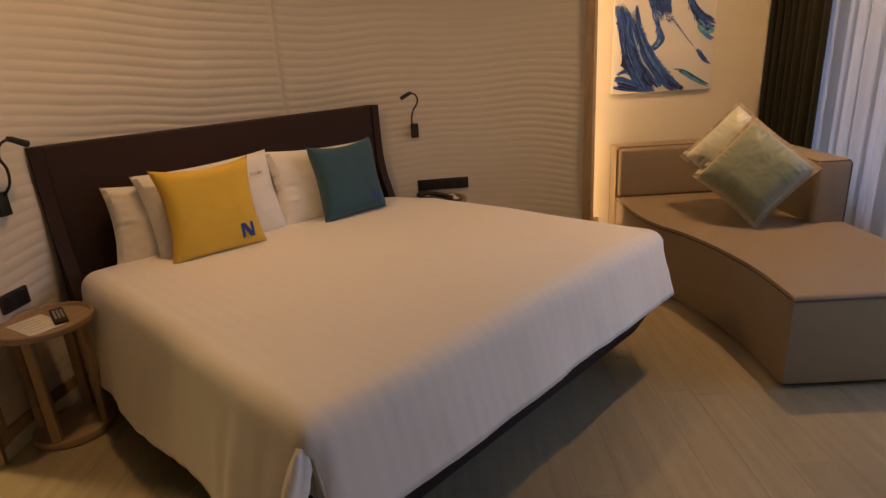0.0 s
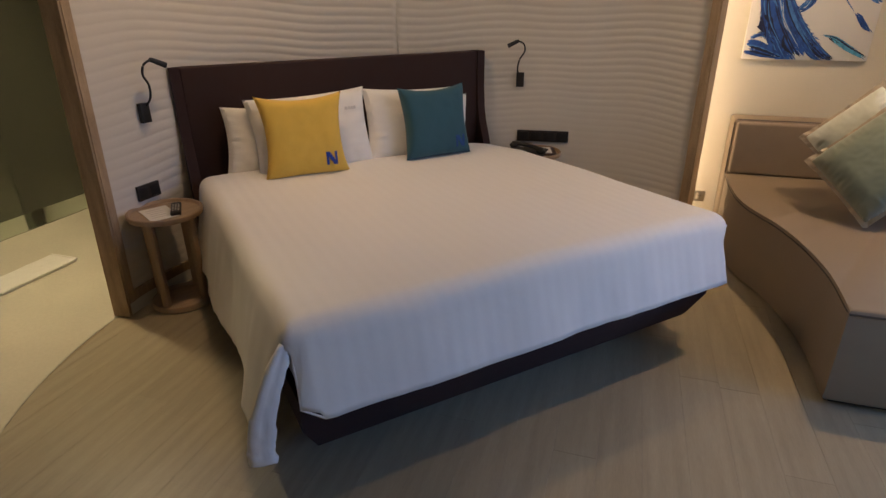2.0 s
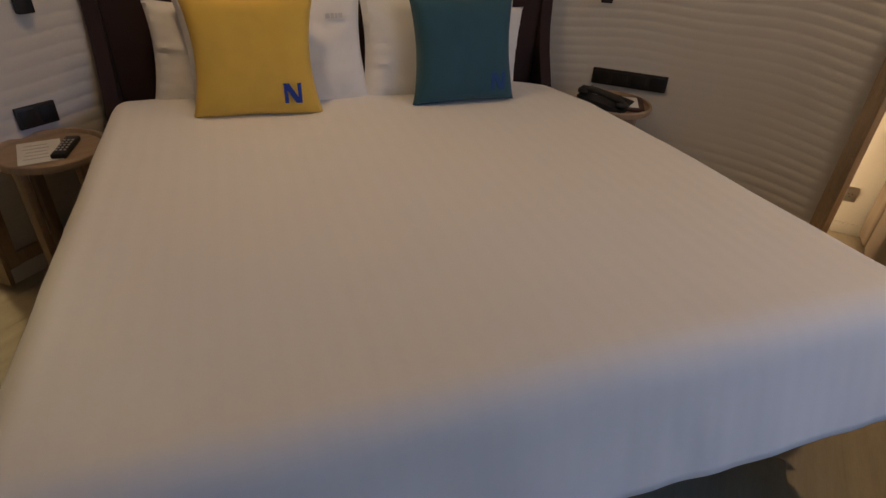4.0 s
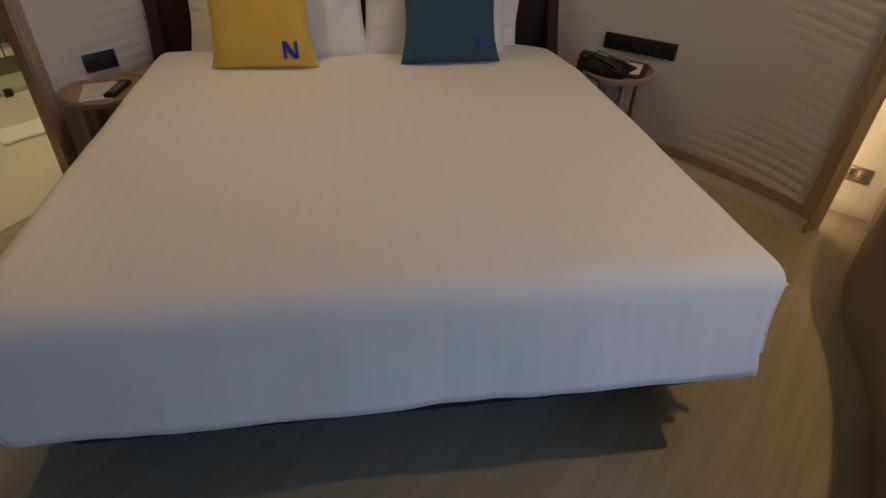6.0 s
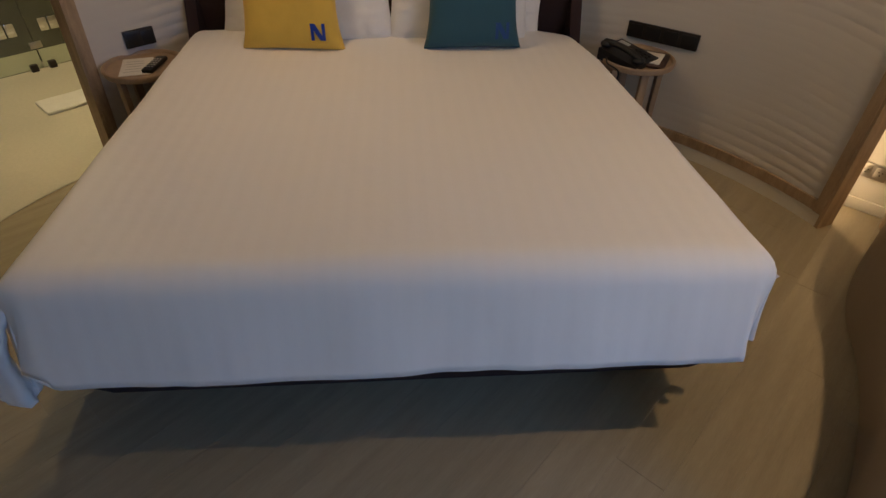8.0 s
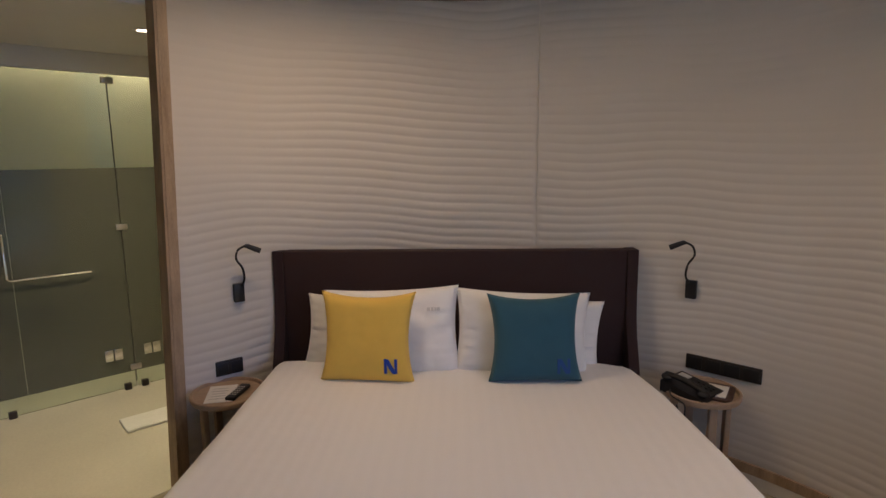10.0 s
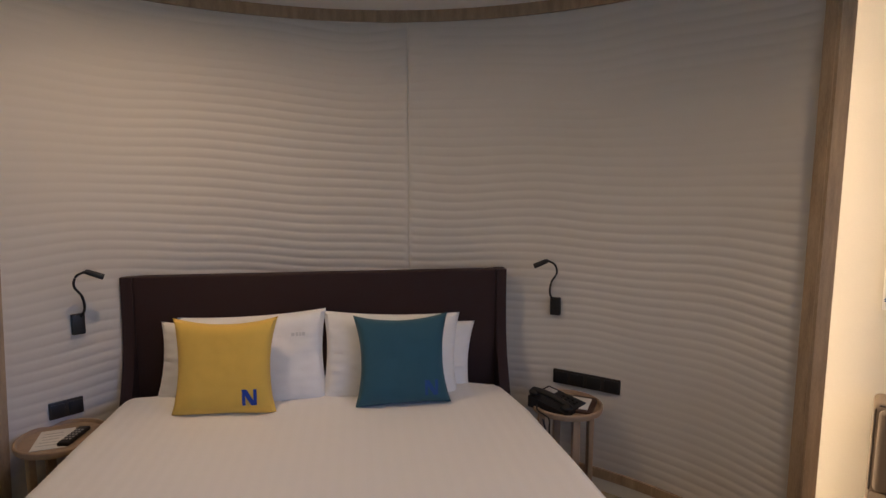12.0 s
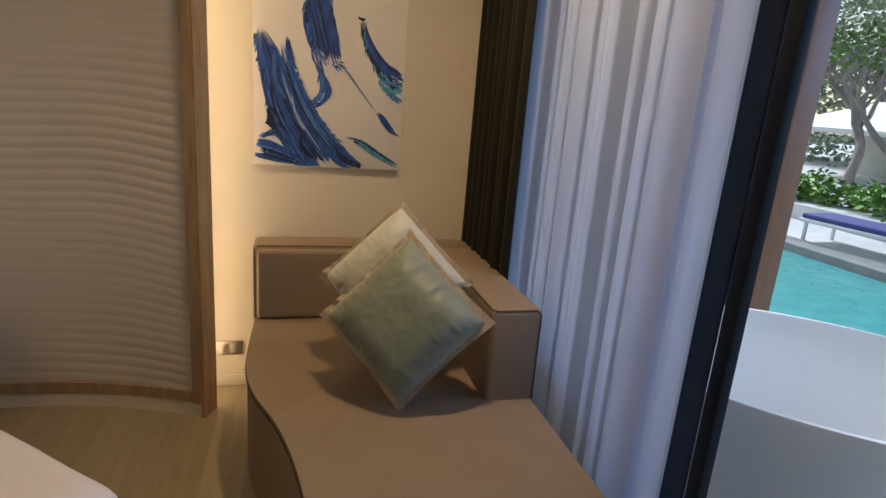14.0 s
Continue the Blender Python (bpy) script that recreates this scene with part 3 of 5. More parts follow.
def duvet():
    """A cover that lies on the mattress and hangs over three sides, its loose corners drooping at the foot."""
    top, rnd = 0.612, 0.062
    left, right, foot = 0.40, 0.27, 0.255
    x0, x1, y0, y1 = BX0 - 0.035, BX1 + 0.014, BY0 - 0.03, -0.07
    nu, nv = 180, 120
    wide, deep = x1 - x0, y1 - y0

    def fold(d):
        """Over an edge: how far out and how far down after d of cloth."""
        if d <= 0:
            return 0.0, 0.0
        q = rnd * math.pi / 2
        if d < q:
            return rnd * math.sin(d / rnd), rnd * (1 - math.cos(d / rnd))
        return rnd, rnd + (d - q)

    def f(u, v):
        s = -left + u * (wide + left + right)
        t = -foot + v * (deep + foot)
        if t < 0:                         # the foot's hem is cut back where the corners are gathered
            near = min(1.0, max(0.0, s / 0.09)), min(1.0, max(0.0, (wide - s) / 0.03))
            t *= (0.15 + 0.85 * near[0] ** 0.6) * (0.93 + 0.07 * near[1])
        ds = (rnd - s) if s < rnd else ((s - (wide - rnd)) if s > wide - rnd else 0.0)
        dt = (rnd - t) if t < rnd else 0.0
        side = -1 if s < wide / 2 else 1
        d = (ds ** 7 + dt ** 7) ** (1 / 7) if (ds > 0 and dt > 0) else max(ds, dt)
        out, down = fold(d)
        px, py = min(max(s, rnd), wide - rnd), max(t, rnd)
        if d > 0:
            nn = (ds ** 4 + dt ** 4) ** 0.25
            wx, wy = (ds / nn * side, -dt / nn)
            loose = 0.0
            if ds > 0 and dt > 0:
                ang = math.atan2(ds, dt)
                loose = 0.020 * math.sin(2 * ang) * min(1, max(0, d - 0.1) / 0.25) * math.cos(6 * ang)
            px, py = px + wx * (out + loose), py + wy * (out + loose)
        crown = 0.012 * math.sin(math.pi * min(1, max(0, s / wide))) * (1 - min(1, d * 8))
        head = max(0.0, (t - (deep - 0.16)) / 0.16)
        z = top + crown - down - 0.05 * head ** 3
        w = noise.noise(Vector((s * 2.2, t * 2.2, 0.3))) * 0.006 + noise.noise(Vector((s * 6, t * 6, 4.3))) * 0.002
        hang = min(1, down / 0.2)
        if ds > 0 and side < 0:
            px -= 0.26 * max(0.0, down - 0.05) * (0.75 + 0.5 * noise.noise(Vector((t * 2.3, 1.1, 0))))
        if ds > 0 and side > 0:
            px -= 0.14 * max(0.0, down - 0.05) * ds / (ds + dt)
        px += side * hang * (0.013 * noise.noise(Vector((t * 5, 2.1, 0))) + 0.007 * noise.noise(Vector((t * 15, 5.1, z * 3))) if ds > 0 else 0)
        py += hang * (0.009 * noise.noise(Vector((s * 4, 7.7, 0))) + 0.004 * noise.noise(Vector((s * 13, 1.7, z * 3))) if dt > 0 else 0)
        if dt > 0:
            py -= 0.085 * min(1.0, down / 0.29) * dt / (dt + 2 * ds)
        across = min(1.0, max(0.0, (s / wide - 0.35) / 0.65))
        px -= 0.100 * min(1.0, max(0.0, t / deep)) * across
        z -= 0.050 * max(0.0, t / deep - 0.75) / 0.25 * across ** 6
        floor_clear = 0.045
        return Vector((x0 + px, y0 + py, max(floor_clear, z + w)))

    bm = sheet(nu, nv, f)
    bmesh.ops.recalc_face_normals(bm, faces=bm.faces)
    return bm


quilt = thing("duvet", "white striped duvet spread over the bed, corners hanging", "duvet")
cover = part("cover", duvet(), M_LINEN, quilt, angle=80)
sol = cover.modifiers.new("thickness", "SOLIDIFY")
sol.thickness, sol.offset = 0.018, -1
edge_line = [v.co.copy() for v in cover.data.vertices[:181]]
part("hem", tube([p + Vector((0, 0.004, -0.001)) for p in edge_line[::2]], 0.0035, 6), M_LINEN, quilt, "stitched hem")


def corner_fold(points, r0, r1, seed):
    """A loose roll of cloth hanging at a corner of the cover."""
    pts = spline(points, 8)
    bm = bmesh.new()
    rows, k, n = [], len(pts), 20
    for i, p in enumerate(pts):
        t = i / (k - 1)
        r = r0 + (r1 - r0) * t
        row = []
        for j in range(n):
            a = 2 * math.pi * j / n
            q = r * (1 + 0.22 * math.cos(3 * a + seed + 1.4 * t) + 0.16 * noise.noise(Vector((math.cos(a) * 1.5, math.sin(a) * 1.5, i * 0.16 + seed))) + 0.22 * noise.noise(Vector((math.cos(a) * 3.5, math.sin(a) * 3.5, i * 0.34 + seed))))
            q *= min(1.0, 0.45 + 3.5 * t) * (0.55 if i == k - 1 else 1.0)
            row.append(bm.verts.new(p + Vector((q * math.cos(a), 0.75 * q * math.sin(a), 0.004 * math.sin(4 * a) if i == k - 1 else 0))))
        rows.append(row)
    for a, b in zip(rows, rows[1:]):
        for j in range(n):
            bm.faces.new((a[j], a[(j + 1) % n], b[(j + 1) % n], b[j]))
    bm.faces.new(rows[0][::-1]), bm.faces.new(rows[-1])
    return bm


part("corner_fold", corner_fold([(-0.900, -1.850, 0.560), (-0.945, -1.868, 0.47), (-0.985, -1.868, 0.36), (-1.002, -1.858, 0.25), (-1.000, -1.852, 0.172)], 0.030, 0.041, 1.0), M_LINEN, quilt, "drooping rolled corner", angle=80)


def corner_flap():
    """A corner of the cover hanging free: a soft sheet folded back along its outer edge."""
    top, inner, outer = Vector((0.990, -1.845, 0.555)), Vector((0.985, -1.800, 0.312)), Vector((1.036, -1.822, 0.285))

    def f(u, v):
        p = top.lerp(inner.lerp(outer, u), v)
        belly = 0.030 * math.sin(math.pi * u) * v
        return p + Vector((0.35 * belly, -0.9 * belly + 0.05 * u * v * (1 - v), 0.004 * math.sin(7 * u) * v))

    bm = sheet(10, 18, f)
    bmesh.ops.remove_doubles(bm, verts=bm.verts, dist=1e-5)
    bmesh.ops.solidify(bm, geom=bm.faces, thickness=0.012)
    return bm


part("corner_flap", corner_flap(), M_LINEN, quilt, "loose hanging corner", angle=80)

# pillows against the headboard
PILLOW = [(-0.442, -0.110, 0.738, -9, 4.0, 0.62, 0.375, 1.0), (-0.300, -0.225, 0.786, -13, -2.0, 0.66, 0.43, 4.0),
          (0.430, -0.110, 0.738, -9, 5.0, 0.62, 0.375, 7.0), (0.325, -0.225, 0.776, -13, 2.5, 0.65, 0.42, 11.0)]
for x, y, z, lean, roll, w, h, sd in PILLOW:
    p = thing("pillow", "plump white cotton sleeping pillow leaning on the headboard", "pillow", pose(x, y, z, lean, roll, 0), "white bed pillows")
    part("case", pillow(w, h, 0.17, 0.075, 0.012, 34, sd, 0.40, 0.010), M_COTTON, p)
    if y < -0.2 and x < 0:
        tag = bmesh.new()
        for k, (dx, ww) in enumerate(((-0.036, 0.015), (-0.018, 0.011), (-0.004, 0.008), (0.010, 0.015))):
            bmesh.ops.create_cube(tag, size=1, matrix=Matrix.LocRotScale((0.22 + dx, -0.083, 0.105), None, (ww, 0.004, 0.016)))
        part("print", tag, M_FAINT, p, "faint grey printed word")


def bulge(u, v, thick, power=0.42):
    return max(0.0, (1 - u ** 4) * (1 - v ** 4)) ** power * thick / 2


def mark(w, h, thick, cx, cz):
    """The printed mark, laid on the cushion's swelling front: two uprights and a slanted bar."""
    bm = bmesh.new()
    for pts in (((-0.031, -0.034), (-0.017, -0.034), (-0.019, 0.036), (-0.031, 0.036)),
                ((0.018, -0.034), (0.030, -0.034), (0.030, 0.036), (0.016, 0.036)),
                ((-0.034, 0.036), (-0.012, 0.036), (0.030, -0.034), (0.008, -0.034))):
        bm.faces.new([bm.verts.new((cx + x * 0.95, 0, cz + z * 0.95)) for x, z in pts])
    bmesh.ops.subdivide_edges(bm, edges=bm.edges, cuts=4, use_grid_fill=True)
    for vert in bm.verts:
        vert.co.y = -bulge(2 * vert.co.x / w, 2 * vert.co.z / h, thick) - 0.0035
    bmesh.ops.solidify(bm, geom=bm.faces, thickness=0.0025)
    return bm


for nm, x, y, z, lean, yaw, mat, mk, sd, w, h, lab in (
        ("yellow", -0.393, -0.385, 0.815, -11, -4, M_YELLOW, M_MARK, 21.0, 0.440, 0.415, "mustard yellow square cushion with a blue printed mark"),
        ("teal", 0.362, -0.395, 0.814, -13, 2, M_TEAL, M_MARK2, 26.0, 0.425, 0.40, "dark teal square cushion with a blue printed mark")):
    c = thing("cushion", lab, "cushion", pose(x, y, z, lean, 0, yaw), "square cushions on the bed")
    part("cover", pillow(w, h, 0.13, 0.15, 0.004, 34, sd, sit=0.25), mat, c)
    part("print", mark(w, h, 0.13, 0.118, -0.125), mk, c, "blue printed mark")

# ---- bedside ----


def side_table(m, label):
    t = thing("side_table", label, "side table", m, "round bedside tables")
    part("tabletop", lathe([(0, 0.478), (0.150, 0.478), (0.172, 0.484), (0.176, 0.496), (0.176, 0.508), (0.172, 0.512), (0.164, 0.512), (0.160, 0.506), (0.158, 0.498), (0, 0.498)], 48), M_TABLE, t)
    part("base_ring", lathe([(0, 0.003), (0.148, 0.003), (0.153, 0.008), (0.153, 0.030), (0.149, 0.036), (0.106, 0.036), (0.102, 0.030), (0, 0.030)], 48), M_TABLE, t)
    for k in range(4):
        a = radians(20 + 90 * k)
        leg = bevel_all(box(-0.014, 0.014, -0.019, 0.019, 0, 0.448), 0.005, 2)
        part("leg", leg, M_TABLE, t, m=pose(0.128 * math.cos(a), 0.128 * math.sin(a), 0.033, 0, 0, math.degrees(a)))
    return t


side_table(pose(-1.095, -0.290, 0, 0, 0, 30), "round washed-oak bedside table holding a paper and remote")
side_table(pose(1.185, -0.262, 0, 0, 0, -20), "round washed-oak bedside table holding a telephone")
leaflet = thing("leaflet", "white printed leaflet lying on the bedside table", "leaflet", pose(-1.125, -0.305, 0.499, 0, 0, 14))
part("sheet", box(-0.065, 0.065, -0.10, 0.10, 0, 0.003, 0.001), M_PAPER, leaflet)
bars = bmesh.new()
for k in range(5):
    bmesh.ops.create_cube(bars, size=1, matrix=Matrix.LocRotScale((-0.01, -0.06 + 0.03 * k, 0.0032), None, (0.08 - 0.01 * (k % 3), 0.005, 0.0008)))
part("print", bars, M_GREY, leaflet, "grey printed lines")
remote = thing("remote_control", "black television remote control on the bedside table", "remote control", pose(-1.045, -0.300, 0.4985, 0, 0, -6))
part("body", box(-0.024, 0.024, -0.085, 0.085, 0, 0.019, 0.007, 3), M_BLACK, remote)
for r in range(5):
    for c in range(3):
        part("button", lathe([(0.0045, 0.0), (0.0045, 0.003), (0, 0.0032)], 10), M_GREY, remote, m=pose(-0.013 + 0.013 * c, -0.05 + 0.022 * r, 0.0185))

phone = thing("telephone", "black desk telephone with handset on the bedside table", "telephone", pose(1.125, -0.275, 0.4985, 0, 0, 38) @ Matrix.Diagonal((1.25, 1.12, 1.0, 1)))


def wedge():
    bm = bmesh.new()
    prof = [(-0.10, 0), (0.09, 0), (0.09, 0.055), (-0.10, 0.022)]
    a = [bm.verts.new((-0.075, y, z)) for y, z in prof]
    b = [bm.verts.new((0.075, y, z)) for y, z in prof]
    bm.faces.new(a), bm.faces.new(b[::-1])
    for i in range(4):
        bm.faces.new((a[i], b[i], b[(i + 1) % 4], a[(i + 1) % 4]))
    return bevel_all(bm, 0.008, 3)


part("body", wedge(), M_BLACK, phone)
hs = tube([(-0.045, -0.095 + 0.02 * k, 0.045 + 0.013 * math.sin(math.pi * k / 9) + 0.0036 * k) for k in range(10)], 0.014, 12)
for y, z in ((-0.085, 0.038), (0.075, 0.068)):
    bmesh.ops.create_uvsphere(hs, u_segments=14, v_segments=8, radius=0.025, matrix=Matrix.LocRotScale((-0.045, y, z), None, (1, 1.1, 0.7)))
part("handset", hs, M_BLACK, phone)
part("display", box(-0.008, 0.060, -0.024, 0.024, 0, 0.006, 0.001), M_GREY, phone, "grey display window", m=pose(0, 0.055, 0.047, 9.9))
for r in range(4):
    for c in range(3):
        part("key", box(-0.006, 0.006, -0.005, 0.005, 0, 0.005, 0.001), M_BLACK, phone, m=pose(0.008 + 0.02 * c, -0.075 + 0.022 * r, 0.026 + 0.0038 * r, 10))
cord = spline([(-0.06, 0.05, 0.03), (-0.10, 0.02, 0.012), (-0.135, -0.06, 0.012), (-0.150, -0.075, -0.03), (-0.140, -0.07, -0.16), (-0.10, -0.04, -0.13), (-0.09, 0.0, -0.03)], 10)
part("cord", tube(cord, 0.0035, 6), M_BLACK, phone, "black coiled cord")
pad = thing("memo_pad", "white memo pad in a brown leather holder on the table", "memo pad", pose(1.245, -0.285, 0.4985, 0, 0, -32))
part("holder", box(-0.075, 0.075, -0.10, 0.10, 0.0, 0.013, 0.004), M_LEATHER, pad)
part("paper", box(-0.048, 0.048, -0.075, 0.070, 0.0125, 0.017, 0.001), M_PAPER, pad, "white paper block")


def wall_pose(angle, z):
    """A place on the partition: local x to the right along it, y into the wall."""
    p = on_arc(angle, RAD, z)
    return Matrix.Translation(p) @ pose(0, 0, 0, 0, 0, math.degrees(angle) - 90)


def angle_of(x, y):
    return math.atan2(y - CENTRE.y, x - CENTRE.x)


for x, y, w, gangs, lab in ((-1.135, -0.150, 0.135, 2, "short dark metal switch and socket plate"), (1.315, -0.170, 0.352, 4, "long dark metal switch and socket plate")):
    s = thing("socket_plate", lab + " on the wave wall", "socket plate", wall_pose(angle_of(x, y), 0.572), "bedside socket plates")
    part("plate", box(-w / 2, w / 2, -0.016, -0.001, -0.038, 0.038, 0.003), M_PLATE, s)
    for k in range(gangs):
        gw = w / gangs
        part("insert", box(-gw / 2 + 0.008, gw / 2 - 0.008, -0.019, -0.0155, -0.028, 0.028, 0.001), M_BLACK, s, m=pose(-w / 2 + gw * (k + 0.5), 0, 0))

for x, y, sgn, lab in ((-1.105, -0.075, 1, "black gooseneck reading lamp bent towards the bed"), (1.197, -0.045, -1, "black gooseneck reading lamp bent towards the bed")):
    r = thing("reading_lamp", lab, "wall lamp", wall_pose(angle_of(x, y), 0.950), "bedside reading lamps")
    part("wall_plate", box(-0.026, 0.026, -0.028, -0.001, -0.047, 0.047, 0.004), M_BLACK, r)
    neck = spline([(0.010 * sgn, -0.030, 0.035), (0.020 * sgn, -0.055, 0.075), (0.008 * sgn, -0.075, 0.135), (-0.022 * sgn, -0.085, 0.185), (-0.014 * sgn, -0.095, 0.230), (0.022 * sgn, -0.105, 0.250)], 8)
    part("gooseneck", tube(neck, 0.0055, 8), M_BLACK, r)
    part("head", tube([(0.018 * sgn, -0.104, 0.249), (0.030 * sgn, -0.107, 0.246), (0.086 * sgn, -0.122, 0.219)], 0.010, 12, taper=0.014), M_BLACK, r, "black cylindrical lamp head")

# ---- sofa by the painted wall ----
sofa = thing("sofa", "taupe leather chaise sofa with a curved front edge and low back", "sofa", ROOM)


def sofa_line(off):
    c = [(2.215, 0.80), (2.205, 0.50), (2.215, 0.28), (2.255, 0.10), (2.335, -0.10), (2.395, -0.35), (2.425, -0.65), (2.410, -0.965)]
    pts = [(p.x + off, p.y) for p in spline([(x, y, 0) for x, y in c], 6)]
    pts[-1] = (pts[-1][0], -0.965 + off)
    return pts


def sofa_block(off, z0, z1, w):
    return prism(sofa_line(off) + [(3.215 - off, -0.965 + off), (3.215 - off, 0.80)], z0, z1, w, 3)


part("base", sofa_block(0.003, 0.022, 0.404, 0.016), M_SOFA, sofa)
part("plinth", sofa_block(0.035, 0.003, 0.026, 0.0), M_BLACK, sofa, "recessed black plinth")
part("seat", sofa_block(0.0, 0.385, 0.423, 0.018), M_SOFA, sofa, "smooth leather seat pad")
line = [Vector((x + 0.001, y, 0.404)) for x, y in sofa_line(0.0)]
part("piping", tube(line + [Vector((3.21, -0.964, 0.404))], 0.0045, 6), M_PIPING, sofa, "dark seam piping")
part("backrest", box(2.205, 3.215, 0.802, 0.965, 0.026, 0.765, 0.022, 3), M_SOFA, sofa)
part("back_pad", box(2.222, 3.028, 0.772, 0.812, 0.425, 0.748, 0.034, 5), M_SOFA, sofa, "padded leather back")
part("armrest", box(3.030, 3.217, -0.030, 0.801, 0.400, 0.764, 0.022, 3), M_SOFA, sofa, "leather side back by the window")
part("back_piping", tube([(2.212, 0.808, 0.42), (2.212, 0.808, 0.74), (2.225, 0.808, 0.757), (3.0, 0.808, 0.757)], 0.004, 6), M_PIPING, sofa, "dark seam piping")
part("arm_piping", tube([(3.036, 0.78, 0.757), (3.036, -0.010, 0.757), (3.05, -0.024, 0.757), (3.195, -0.024, 0.757), (3.211, -0.024, 0.74), (3.211, -0.024, 0.42)], 0.004, 6), M_PIPING, sofa, "dark seam piping")


def flanged(m, label, mat, sd):
    c = thing("sofa_cushion", label, "cushion", m, "satin sofa cushions")
    part("cover", pillow(0.452, 0.452, 0.265, 0.012, 0.005, 56, sd, 0.50, 0.014), mat, c)

    def f(u, v):
        a = u * 8
        k, q = int(a) // 2 % 4, (a % 2) - 1
        h = (0.216 + 0.044 * v) * (1 - 0.05 * (1 - q * q))
        x, z = ((q, -1), (1, q), (-q, 1), (-1, -q))[k]
        ruff = 0.018 * v * noise.noise(Vector((x * 7 + sd, z * 7, 1.0)))
        return Vector((x * h * 0.97, ruff, z * h * 0.97))

    fl = sheet(160, 4, f)
    bmesh.ops.remove_doubles(fl, verts=fl.verts, dist=1e-4)
    bmesh.ops.solidify(fl, geom=fl.faces, thickness=0.006)
    part("flange", fl, M_FLANGE, c, "beige satin flange")
    return c


def cushion_pose(left, right, tip, foot, half=0.25):
    """Where a cushion standing on one corner lies, in the room's frame, from its four corners."""
    left, right, tip, foot = Vector(left), Vector(right), Vector(tip), Vector(foot)
    ex, ez = (right + tip - left - foot) / 2, (tip + left - right - foot) / 2
    sx, sz = ex.length / (2 * half), ez.length / (2 * half)
    ex.normalize()
    ez = (ez - ez.dot(ex) * ex).normalized()
    ey = ez.cross(ex)
    turn = Matrix((ex, ey, ez)).transposed().to_4x4()
    return ROOM @ Matrix.Translation((left + right + tip + foot) / 4) @ turn @ Matrix.Diagonal((sx, 1, sz, 1))


flanged(cushion_pose((2.470, 0.205, 0.666), (3.029, -0.060, 0.726), (2.778, 0.195, 0.990), (2.726, -0.045, 0.418)), "sage green satin cushion with beige flange leaning on another", M_SATIN, 31.0)
flanged(cushion_pose((2.487, 0.408, 0.764), (3.010, 0.170, 0.785), (2.785, 0.365, 1.074), (2.712, 0.213, 0.470)), "pale green satin cushion with beige flange behind another", M_SATIN2, 37.0)

outlet = thing("wall_outlet", "brushed steel double power outlet above the skirting", "power outlet", ROOM @ pose(2.083, WALL_B, 0.197))
part("plate", box(-0.058, 0.058, -0.010, -0.001, -0.036, 0.036, 0.003), M_STEEL, outlet)
for dx in (-0.028, 0.028):
    sk = part("socket", box(dx - 0.021, dx + 0.021, -0.013, -0.0095, -0.024, 0.024, 0.002), M_STEEL, outlet, "steel socket insert")
    # Pin holes are flat black discs, the shade inside them given as colour.
    for hx, hz in ((-0.007, 0.006), (0.007, 0.006), (0.0, -0.008)):
        part("hole_disc", lathe([(0, 0.0), (0.0028, 0.0), (0.0028, 0.0008), (0, 0.0008)], 8), M_BLACK, sk, m=pose(dx + hx, -0.0131, hz, 90))

# ---- painting ----
PW, PH = 0.660, 1.165
painting = thing("painting", "white canvas painting with sweeping deep blue brush strokes", "painting", ROOM @ pose(2.532, WALL_B - 0.002, 1.680))
part("canvas", box(-PW / 2, PW / 2, -0.030, 0.0, -PH / 2, PH / 2, 0.003), M_CANVAS, painting)


def stroke(points, widths, seed, mats, rag=0.35, hairs=16, n=12, rise=0.0):
    """A loaded brush stroke of many bristle trails along one centre line; widths in parts of the canvas."""
    pts = spline([(u, v, 0) for u, v in points], n)
    k = len(pts)
    rg = random.Random(int(seed * 10))
    bm = bmesh.new()

    def spot(i, q, lift):
        p = pts[i]
        d = pts[min(i + 1, k - 1)] - pts[max(i - 1, 0)]
        d = Vector((d.x * PW, d.y * PH, 0)).normalized()
        fw = i / (k - 1) * (len(widths) - 1)
        j = min(int(fw), len(widths) - 2)
        w = (widths[j] + (widths[j + 1] - widths[j]) * (fw - j)) * PW / 2
        x = p.x * PW - PW / 2 - d.y * w * q
        z = PH / 2 - p.y * PH - d.x * w * q
        x, z = min(max(x, -PW / 2 + 0.002), PW / 2 - 0.002), min(max(z, -PH / 2 + 0.002), PH / 2 - 0.002)
        return bm.verts.new((x, -0.0306 - lift, z))

    for h in range(hairs):
        q = -1 + 2 * (h + 0.5) / hairs
        wide = (2.4 if h % 3 else 1.5) / hairs * rg.uniform(0.7, 1.3)
        s0 = int(rg.random() ** 2 * rag * k * 0.45)
        s1 = k - 1 - int(rg.random() ** 2 * rag * k * 0.45)
        mi = 0 if rg.random() < 0.62 else rg.randrange(len(mats))
        lift = rise + 0.0004 + 0.0022 * rg.random()
        old = None
        for i in range(s0, s1 + 1):
            f = min(1.0, (i - s0 + 0.4) / 4, (s1 - i + 0.4) / 4)
            wob = 0.35 / hairs * noise.noise(Vector((i * 0.35, h * 3.7, seed)))
            ww = wide * f * (1 + 0.5 * noise.noise(Vector((i * 0.6, h * 1.9, seed + 5))))
            row = (spot(i, q - ww + wob, lift), spot(i, q + wob, lift + 0.0006), spot(i, q + ww + wob, lift))
            if old:
                for c in (0, 1):
                    try:
                        fc = bm.faces.new((old[c], old[c + 1], row[c + 1], row[c]))
                        fc.material_index = mi
                    except ValueError:
                        pass
            old = row
    return part("brush_stroke", bm, mats, painting)


